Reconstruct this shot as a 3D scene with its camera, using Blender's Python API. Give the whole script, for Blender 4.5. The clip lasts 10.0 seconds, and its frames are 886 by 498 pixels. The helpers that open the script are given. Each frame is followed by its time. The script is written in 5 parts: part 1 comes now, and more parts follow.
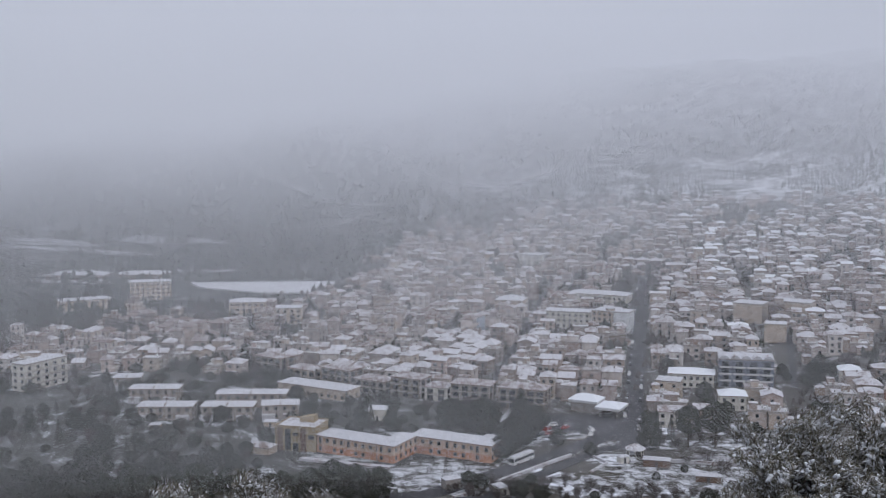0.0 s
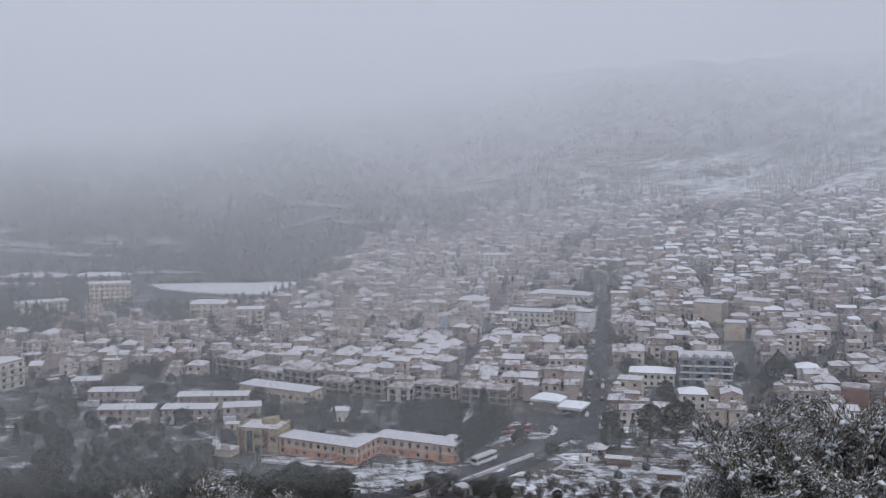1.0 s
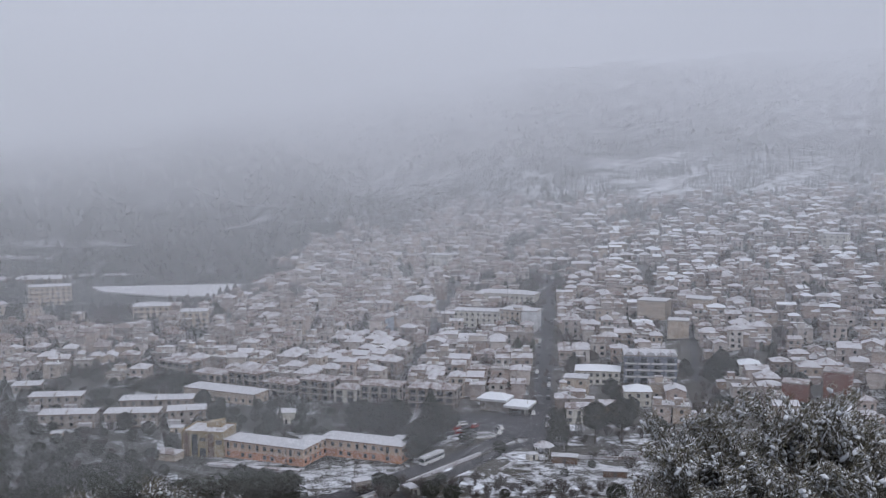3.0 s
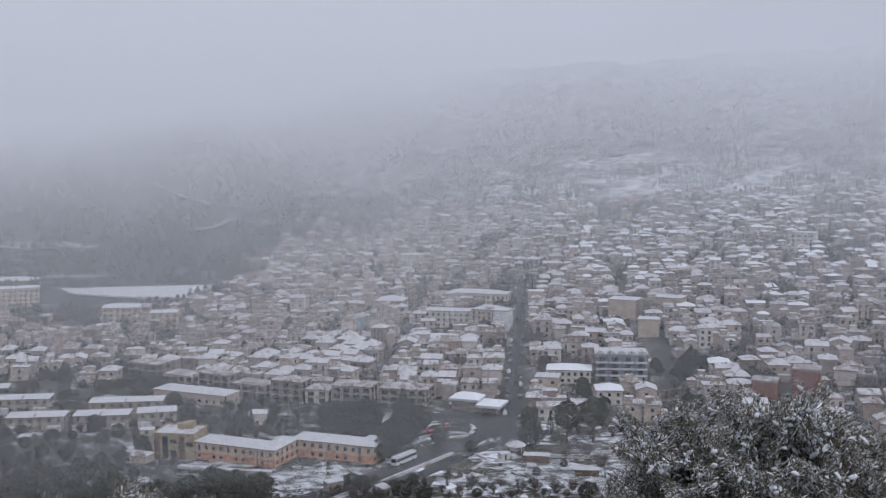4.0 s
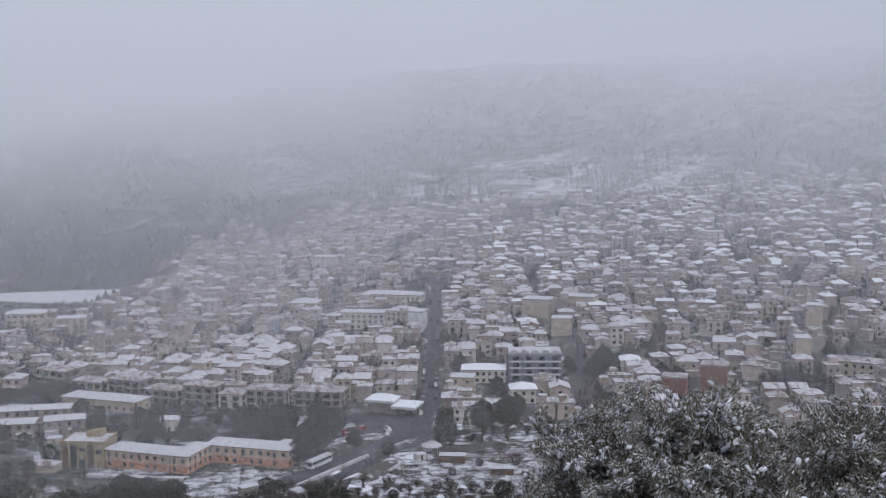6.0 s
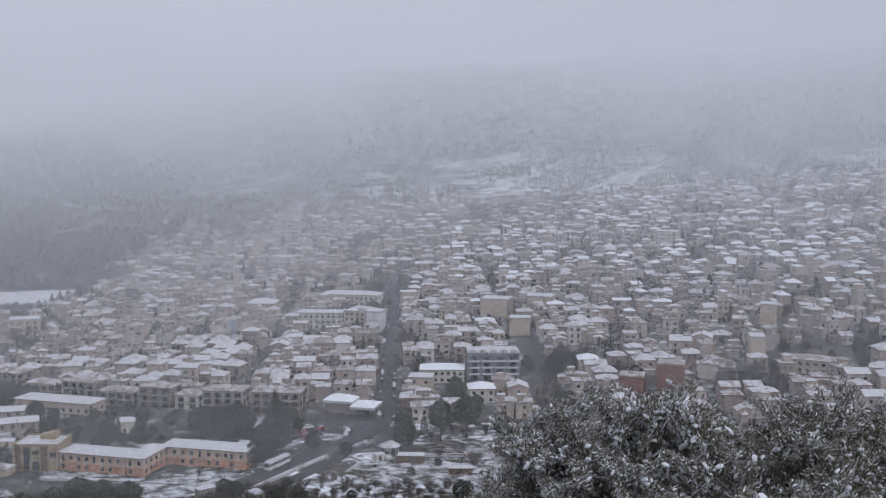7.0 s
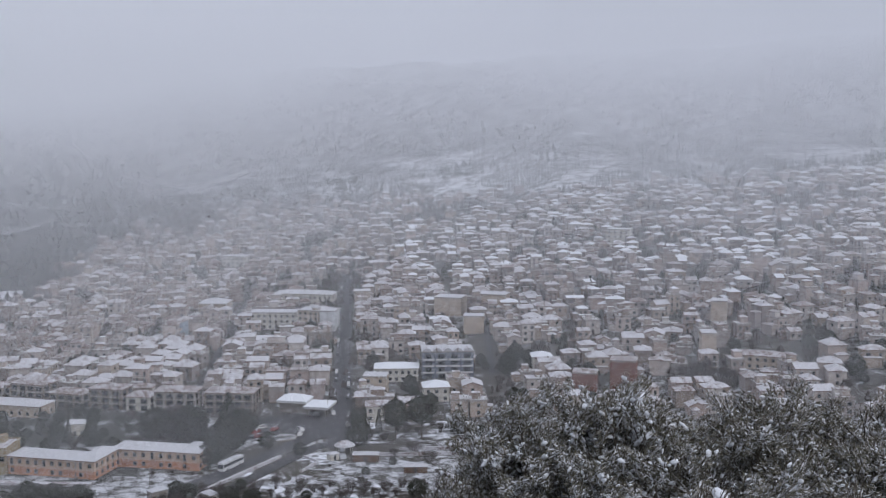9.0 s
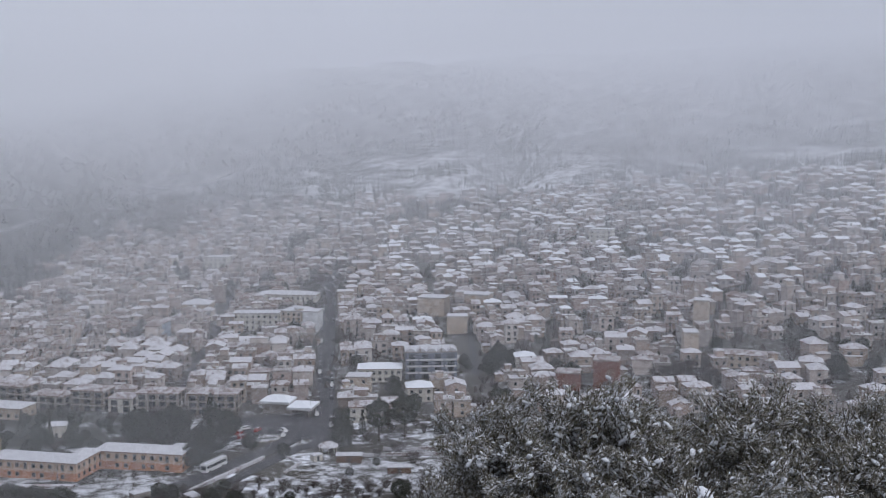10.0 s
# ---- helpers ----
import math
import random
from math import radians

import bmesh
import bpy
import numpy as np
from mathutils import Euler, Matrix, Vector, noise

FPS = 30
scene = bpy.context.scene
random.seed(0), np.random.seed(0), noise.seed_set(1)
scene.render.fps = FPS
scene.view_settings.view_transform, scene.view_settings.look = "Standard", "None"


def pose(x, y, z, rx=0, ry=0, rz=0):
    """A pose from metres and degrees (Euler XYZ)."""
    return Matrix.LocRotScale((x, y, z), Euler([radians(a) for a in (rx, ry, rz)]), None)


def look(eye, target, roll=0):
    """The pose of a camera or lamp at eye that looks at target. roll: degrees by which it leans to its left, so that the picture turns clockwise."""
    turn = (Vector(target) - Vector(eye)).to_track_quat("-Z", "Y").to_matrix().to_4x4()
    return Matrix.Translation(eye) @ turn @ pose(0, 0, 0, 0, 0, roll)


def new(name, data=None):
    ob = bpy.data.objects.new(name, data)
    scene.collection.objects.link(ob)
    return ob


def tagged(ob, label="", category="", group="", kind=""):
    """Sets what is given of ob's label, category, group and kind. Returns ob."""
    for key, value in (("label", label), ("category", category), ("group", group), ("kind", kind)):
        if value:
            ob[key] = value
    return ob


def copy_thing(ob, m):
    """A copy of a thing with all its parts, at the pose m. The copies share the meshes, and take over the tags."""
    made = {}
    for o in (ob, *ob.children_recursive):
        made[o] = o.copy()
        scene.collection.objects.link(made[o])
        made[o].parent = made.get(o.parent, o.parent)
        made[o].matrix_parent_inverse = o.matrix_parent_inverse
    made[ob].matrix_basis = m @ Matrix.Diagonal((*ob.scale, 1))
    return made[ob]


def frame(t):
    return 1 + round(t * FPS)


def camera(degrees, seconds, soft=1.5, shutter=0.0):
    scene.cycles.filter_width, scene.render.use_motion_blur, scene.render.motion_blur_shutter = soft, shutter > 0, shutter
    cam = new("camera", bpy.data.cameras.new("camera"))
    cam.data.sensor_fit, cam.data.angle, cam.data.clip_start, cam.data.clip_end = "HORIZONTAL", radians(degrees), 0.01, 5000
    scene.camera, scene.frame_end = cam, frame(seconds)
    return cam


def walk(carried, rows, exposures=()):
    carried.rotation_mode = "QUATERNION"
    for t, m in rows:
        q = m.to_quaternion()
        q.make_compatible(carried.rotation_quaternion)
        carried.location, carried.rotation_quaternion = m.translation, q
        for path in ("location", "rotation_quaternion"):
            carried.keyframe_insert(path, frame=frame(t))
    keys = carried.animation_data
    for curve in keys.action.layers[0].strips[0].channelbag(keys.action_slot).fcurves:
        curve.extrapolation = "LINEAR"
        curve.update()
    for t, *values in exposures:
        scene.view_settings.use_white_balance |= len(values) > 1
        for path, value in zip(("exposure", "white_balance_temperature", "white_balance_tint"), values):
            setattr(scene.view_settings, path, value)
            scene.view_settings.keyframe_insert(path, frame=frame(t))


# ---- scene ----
from collections import defaultdict

EYE_Z = 115.0
cam = camera(44.05, 10.0, soft=1.02)
PAN = [(0.0, 8.138, -5.932, 0.111), (0.5, 7.139, -5.913, 0.155), (1.0, 6.148, -5.913, 0.090),
       (1.5, 5.390, -5.910, 0.080), (2.0, 4.657, -5.896, 0.119), (2.5, 3.979, -5.897, 0.133),
       (4.0, 1.788, -5.914, 0.195), (4.5, 0.881, -5.899, 0.208), (5.0, -0.260, -5.893, 0.215),
       (5.5, -1.488, -5.870, 0.270), (7.0, -4.911, -5.880, 0.050), (7.5, -5.658, -5.874, 0.070),
       (8.0, -6.285, -5.900, 0.057), (8.5, -6.838, -5.925, 0.055), (9.0, -7.350, -5.953, 0.063),
       (9.5, -7.736, -5.964, 0.065), (10.0, -8.239, -5.942, 0.084)]
walk(cam, [(t, pose(0.16 - 0.032 * t, 0, EYE_Z, 90 + p, r, y)) for t, y, p, r in PAN])

# ---- light: an overcast snow sky ----
world = bpy.data.worlds.new("overcast_sky")
scene.world = world
world.use_nodes = True
wn, wl = world.node_tree.nodes, world.node_tree.links
wn.clear()
sky = wn.new("ShaderNodeTexSky")
sky.sky_type, sky.sun_disc = "NISHITA", False
sky.sun_elevation, sky.sun_rotation = radians(32), radians(150)
sky.dust_density = 5.0
coord = wn.new("ShaderNodeTexCoord")
sep = wn.new("ShaderNodeSeparateXYZ")
ramp = wn.new("ShaderNodeValToRGB")
for place, tone in ((0.0, (0.395, 0.424, 0.545)), (0.3, (0.55, 0.584, 0.71)), (1.0, (1.05, 1.112, 1.31))):
    stop = ramp.color_ramp.elements.new(place) if place == 0.3 else ramp.color_ramp.elements[0 if place == 0 else -1]
    stop.position, stop.color = place, (*tone, 1)
clouds = wn.new("ShaderNodeTexNoise")
clouds.inputs["Scale"].default_value, clouds.inputs["Detail"].default_value = 3.0, 5.0
cloud_map = wn.new("ShaderNodeMapRange")
cloud_map.inputs["To Min"].default_value, cloud_map.inputs["To Max"].default_value = 0.9, 1.1
tint = wn.new("ShaderNodeVectorMath")
tint.operation = "SCALE"
deck = wn.new("ShaderNodeBackground")
clear_sky = wn.new("ShaderNodeBackground")
clear_sky.inputs["Strength"].default_value = 0.08
both = wn.new("ShaderNodeMixShader")
both.inputs["Fac"].default_value = 0.94
world_out = wn.new("ShaderNodeOutputWorld")
wl.new(coord.outputs["Generated"], sep.inputs[0])
drift = wn.new("ShaderNodeMath")
drift.operation = "MULTIPLY_ADD"
drift.inputs[1].default_value = 0.72
level = wn.new("ShaderNodeMath")
level.inputs[1].default_value = 0.3
wl.new(sep.outputs["X"], drift.inputs[0])
wl.new(sep.outputs["Z"], drift.inputs[2])
wl.new(drift.outputs[0], level.inputs[0])
wl.new(level.outputs[0], ramp.inputs[0])
wl.new(coord.outputs["Generated"], clouds.inputs["Vector"])
wl.new(clouds.outputs["Fac"], cloud_map.inputs["Value"])
wl.new(ramp.outputs["Color"], tint.inputs[0])
wl.new(cloud_map.outputs["Result"], tint.inputs["Scale"])
wl.new(tint.outputs[0], deck.inputs["Color"])
wl.new(sky.outputs["Color"], clear_sky.inputs["Color"])
wl.new(clear_sky.outputs[0], both.inputs[1])
wl.new(deck.outputs[0], both.inputs[2])
wl.new(both.outputs[0], world_out.inputs["Surface"])
sun = new("sun", bpy.data.lights.new("sun", "SUN"))
sun.data.energy, sun.data.angle, sun.data.color = 0.5, radians(40), (1.0, 0.97, 0.93)
sun.matrix_world = look((0, -200, 400), (-120, 0, 130))
scene.view_settings.exposure = 0.0


# ---- materials ----
def material(name, rough=0.9, spec=0.25):
    m = bpy.data.materials.new(name)
    m.use_nodes = True
    b = m.node_tree.nodes["Principled BSDF"]
    b.inputs["Roughness"].default_value = rough
    b.inputs["Specular IOR Level"].default_value = spec
    return m, m.node_tree.nodes, m.node_tree.links, b


def noise_node(n, l, scale, detail=4.0, where="Object"):
    c, t = n.new("ShaderNodeTexCoord"), n.new("ShaderNodeTexNoise")
    t.inputs["Scale"].default_value, t.inputs["Detail"].default_value = scale, detail
    if where == "World":
        g = n.new("ShaderNodeNewGeometry")
        l.new(g.outputs["Position"], t.inputs["Vector"])
    else:
        l.new(c.outputs[where], t.inputs["Vector"])
    return t.outputs["Fac"]


def ramp_node(n, l, fac, stops):
    r = n.new("ShaderNodeValToRGB")
    e = r.color_ramp.elements
    while len(e) < len(stops):
        e.new(0.5)
    for k, (p, c) in enumerate(stops):
        e[k].position, e[k].color = p, (*c, 1)
    l.new(fac, r.inputs[0])
    return r.outputs["Color"]


def mix_node(n, l, fac, a, b, blend="MIX"):
    m = n.new("ShaderNodeMix")
    m.data_type, m.blend_type = "RGBA", blend
    for key, v in ((0, fac), (6, a), (7, b)):
        if isinstance(v, (int, float)):
            m.inputs[key].default_value = v
        elif isinstance(v, tuple):
            m.inputs[key].default_value = (*v, 1)
        else:
            l.new(v, m.inputs[key])
    return m.outputs[2]


def bump_node(n, l, b, fac, strength, distance):
    k = n.new("ShaderNodeBump")
    k.inputs["Strength"].default_value, k.inputs["Distance"].default_value = strength, distance
    l.new(fac, k.inputs["Height"])
    l.new(k.outputs[0], b.inputs["Normal"])


def surface(name, stops, scale=1.0, fine=8.0, rough=0.9, bump=0.3, depth=0.02, spec=0.25, where="Object"):
    """Two scales of mottling between the colours of stops."""
    m, n, l, b = material(name, rough, spec)
    c = ramp_node(n, l, noise_node(n, l, scale, 5, where), stops)
    f = noise_node(n, l, fine, 3, where)
    c = mix_node(n, l, 0.35, c, ramp_node(n, l, f, [(0.3, (0.55, 0.55, 0.55)), (0.7, (1, 1, 1))]), "MULTIPLY")
    l.new(c, b.inputs["Base Color"])
    bump_node(n, l, b, f, bump, depth)
    return m


def stucco(name, tones):
    """Rendered walls: one tone per house, streaked by damp."""
    m, n, l, b = material(name, 0.92, 0.2)
    info = n.new("ShaderNodeObjectInfo")
    base = ramp_node(n, l, info.outputs["Random"], [((k + 0.5) / len(tones), t) for k, t in enumerate(tones)])
    damp = ramp_node(n, l, noise_node(n, l, 0.35, 5, "World"), [(0.35, (0.62, 0.61, 0.6)), (0.6, (1, 1, 1))])
    fine = noise_node(n, l, 2.5, 4, "World")
    c = mix_node(n, l, 0.7, base, damp, "MULTIPLY")
    c = mix_node(n, l, 0.3, c, ramp_node(n, l, fine, [(0.3, (0.7, 0.7, 0.7)), (0.65, (1, 1, 1))]), "MULTIPLY")
    l.new(c, b.inputs["Base Color"])
    return m


def patchy(name, under, over, amount, scale, fine, where="World", rough=0.9, vary=0.0):
    """Snow lying in patches over a ground colour; with vary, more on some pieces than on others."""
    m, n, l, b = material(name, rough, 0.25)
    big, small = noise_node(n, l, scale, 6, where), noise_node(n, l, fine, 4, where)
    s = n.new("ShaderNodeMath")
    s.operation = "ADD"
    l.new(big, s.inputs[0])
    half = n.new("ShaderNodeMath")
    half.operation = "MULTIPLY_ADD"
    half.inputs[1].default_value, half.inputs[2].default_value = 0.7, -0.35
    l.new(small, half.inputs[0])
    l.new(half.outputs[0], s.inputs[1])
    mask = n.new("ShaderNodeMapRange")
    mask.inputs["From Min"].default_value, mask.inputs["From Max"].default_value = 1 - amount - 0.1, 1 - amount + 0.1
    piece_rand = n.new("ShaderNodeNewGeometry")
    more = n.new("ShaderNodeMath")
    more.operation = "MULTIPLY_ADD"
    more.inputs[1].default_value = vary
    l.new(piece_rand.outputs["Random Per Island"], more.inputs[0])
    l.new(s.outputs[0], more.inputs[2])
    l.new(more.outputs[0], mask.inputs["Value"])
    c = ramp_node(n, l, small, [(0.3, tuple(0.6 * v for v in under)), (0.7, under)])
    w = ramp_node(n, l, small, [(0.3, tuple(0.85 * v for v in over)), (0.7, over)])
    l.new(mix_node(n, l, mask.outputs[0], c, w), b.inputs["Base Color"])
    bump_node(n, l, b, small, 0.4, 0.05)
    return m


SNOW_C = (0.50, 0.495, 0.515)
SNOW = surface("snow", [(0.3, (0.43, 0.435, 0.455)), (0.7, SNOW_C)], 0.6, 5.0, 0.7, 0.4, 0.03, 0.3, "World")
ROOF_SNOW = patchy("roof_snow", (0.22, 0.165, 0.145), SNOW_C, 0.44, 0.35, 1.6, vary=0.32)
THIN_SNOW = patchy("thin_snow", (0.20, 0.15, 0.13), SNOW_C, 0.27, 0.4, 1.8, vary=0.34)
TILE = surface("roof_tile", [(0.3, (0.16, 0.10, 0.075)), (0.7, (0.26, 0.17, 0.12))], 0.5, 4.0)
CONCRETE = surface("concrete", [(0.3, (0.23, 0.205, 0.185)), (0.7, (0.37, 0.335, 0.305))], 0.4, 3.0, where="World")
WALLS = stucco("stucco", [(0.44, 0.365, 0.32), (0.56, 0.505, 0.465), (0.26, 0.208, 0.185), (0.48, 0.40, 0.33), (0.185, 0.15, 0.136), (0.62, 0.58, 0.545),
                          (0.47, 0.375, 0.33), (0.32, 0.29, 0.28), (0.53, 0.455, 0.38), (0.34, 0.262, 0.228), (0.57, 0.515, 0.48), (0.27, 0.225, 0.203)])
ORANGE = stucco("orange_render", [(0.50, 0.25, 0.15), (0.51, 0.26, 0.16)])
PEACH = stucco("peach_render", [(0.52, 0.38, 0.28), (0.53, 0.39, 0.29)])
YELLOW = stucco("ochre_render", [(0.33, 0.26, 0.165), (0.34, 0.27, 0.17)])
BRICK = surface("raw_brick", [(0.3, (0.15, 0.065, 0.05)), (0.7, (0.23, 0.105, 0.075))], 0.6, 3.0, where="World")
ASPHALT = surface("wet_asphalt", [(0.3, (0.028, 0.027, 0.029)), (0.55, (0.052, 0.050, 0.053)), (0.75, (0.10, 0.098, 0.10))], 0.08, 1.2, 0.75, 0.2, 0.01, 0.18, "World")
GROUND = patchy("winter_ground", (0.075, 0.068, 0.055), (0.72, 0.74, 0.78), 0.42, 0.045, 0.33)
TOWN_GROUND = patchy("yards", (0.075, 0.068, 0.058), (0.58, 0.60, 0.63), 0.32, 0.16, 0.9)
WOODLAND = patchy("woodland_floor", (0.050, 0.048, 0.040), (0.56, 0.58, 0.61), 0.34, 0.13, 0.8)
TERRACE_WALL = stucco("grey_tan_render", [(0.33, 0.29, 0.26), (0.34, 0.30, 0.27)])
DIM_WALL = stucco("dull_brown_render", [(0.25, 0.21, 0.18), (0.26, 0.22, 0.19)])
PLAIN = patchy("dark_scrub", (0.045, 0.047, 0.040), (0.60, 0.62, 0.66), 0.27, 0.010, 0.06)
LAWN = patchy("snowy_lawn", (0.075, 0.07, 0.06), (0.53, 0.54, 0.565), 0.49, 0.22, 1.4)
CLUMP = surface("snow_clump", [(0.3, (0.60, 0.62, 0.65)), (0.7, (0.72, 0.74, 0.77))], 3.0, 30.0, 0.7, 0.3, 0.02, 0.3)
WHITE_PAINT = surface("white_paint", [(0.3, (0.55, 0.55, 0.54)), (0.7, (0.7, 0.7, 0.69))], 0.5, 5.0, 0.4)
RED_PAINT = surface("red_paint", [(0.3, (0.25, 0.03, 0.025)), (0.7, (0.33, 0.05, 0.04))], 0.5, 5.0, 0.4)
DARK_PAINT = surface("dark_paint", [(0.3, (0.03, 0.032, 0.036)), (0.7, (0.05, 0.052, 0.056))], 0.5, 5.0, 0.35)
RUBBER = surface("rubber", [(0.3, (0.015, 0.015, 0.015)), (0.7, (0.03, 0.03, 0.03))], 2.0, 20.0)
BROWN = surface("brown_cladding", [(0.3, (0.11, 0.07, 0.05)), (0.7, (0.16, 0.105, 0.075))], 0.5, 4.0)
WHITE_RENDER = stucco("white_render", [(0.62, 0.63, 0.64), (0.63, 0.64, 0.65)])
BLUE_WALL = stucco("pale_blue_render", [(0.40, 0.46, 0.53), (0.41, 0.47, 0.54)])
GREY_WALL = stucco("blue_grey_render", [(0.20, 0.22, 0.27), (0.21, 0.23, 0.28)])
PALE_WALL = stucco("pale_render", [(0.60, 0.58, 0.52), (0.61, 0.58, 0.52)])
TAN_WALL = stucco("tan_render", [(0.50, 0.42, 0.34), (0.51, 0.43, 0.35)])
SHRUB_LEAF, sn, sl, sb = material("leathery_leaf", 0.55, 0.35)
tone = sn.new("ShaderNodeNewGeometry")
sl.new(ramp_node(sn, sl, tone.outputs["Random Per Island"], [(0.0, (0.062, 0.060, 0.038)), (0.38, (0.130, 0.119, 0.083)), (0.70, (0.275, 0.257, 0.222)),
                                                             (1.0, (0.46, 0.47, 0.49))]), sb.inputs["Base Color"])
WOODED = patchy("hillside", (0.05, 0.052, 0.045), (0.60, 0.62, 0.66), 0.38, 0.045, 0.3)
SLOPE = patchy("snowy_slope", (0.06, 0.058, 0.05), (0.70, 0.71, 0.74), 0.50, 0.10, 0.6)
LEAF = surface("dark_foliage", [(0.3, (0.026, 0.029, 0.021)), (0.7, (0.055, 0.059, 0.042))], 0.5, 6.0, 0.8, 0.2, 0.02)
TWIGS = surface("bare_twigs", [(0.3, (0.055, 0.046, 0.042)), (0.7, (0.12, 0.10, 0.092))], 0.6, 6.0, 0.9, 0.2, 0.02)
BARK = surface("bark", [(0.3, (0.05, 0.04, 0.032)), (0.7, (0.12, 0.10, 0.08))], 2.0, 15.0)
GLASS, gn, gl, gb = material("window_glass", 0.15, 0.5)
gb.inputs["Base Color"].default_value = (0.03, 0.035, 0.04, 1)
FRAME = surface("window_frame", [(0.3, (0.20, 0.18, 0.16)), (0.7, (0.30, 0.28, 0.25))], 1.0, 6.0)


# ---- ground: a plain that climbs to the hills ----
RADII = [0, 12, 60, 200, 335, 400, 500, 650, 800, 1000, 1200, 1340, 1480, 1700, 2200, 4800]
CLIMB = [(-30, [113, 110, 90, 40, 1, 0, 0, 0, 0, 0, 30, 88, 60, 70, 150, 180]),
         (-22, [113, 110, 90, 40, 1, 0, 0, 0, 0, 4, 40, 98, 75, 85, 160, 185]),
         (-15, [113, 110, 90, 40, 1, 0, 0, 0, 1, 10, 56, 112, 90, 105, 172, 190]),
         (-12, [113, 110, 90, 40, 1, 0, 0.5, 1.5, 4, 14, 54, 100, 84, 108, 178, 195]),
         (-9.2, [113, 110, 90, 40, 1, 0, 1, 3, 6, 20, 48, 76, 78, 114, 187, 200]),
         (-7.5, [113, 110, 90, 40, 1, 0, 1, 3, 7, 23, 44, 62, 84, 122, 203, 205]),
         (-5, [113, 110, 90, 40, 1, 0, 1, 5, 10, 30, 54, 76, 102, 148, 240, 215]),
         (0, [113, 110, 90, 40, 1, 0, 2, 7, 15, 38, 64, 91, 117, 166, 246, 230]),
         (10, [113, 110, 90, 40, 1, 0, 5, 18, 33, 58, 84, 114, 144, 192, 258, 240]),
         (20, [113, 110, 90, 40, 1, 2, 12, 33, 52, 80, 104, 136, 168, 216, 280, 260]),
         (30, [113, 110, 90, 40, 3, 5, 18, 48, 70, 95, 118, 150, 182, 232, 300, 280])]


def ground_z(x, y):
    r, a = math.hypot(x, y), math.degrees(math.atan2(x, y))
    if abs(a) > 30:
        a = math.copysign(30 - 60 * (abs(a) - 30) / 300, a)
    row = [float(np.interp(a, [c[0] for c in CLIMB], [c[1][k] for c in CLIMB])) for k in range(len(RADII))]
    return float(np.interp(r, RADII, row))


def hill_z(x, y):
    """The ground with the lumps and gullies of the far hills on it."""
    z, r = ground_z(x, y), math.hypot(x, y)
    if r > 1350:
        z += (noise.noise((x / 150, y / 150, 0)) * 18 + noise.noise((x / 55, y / 55, 5)) * 8) * min(1, (r - 1350) / 350)
    return z


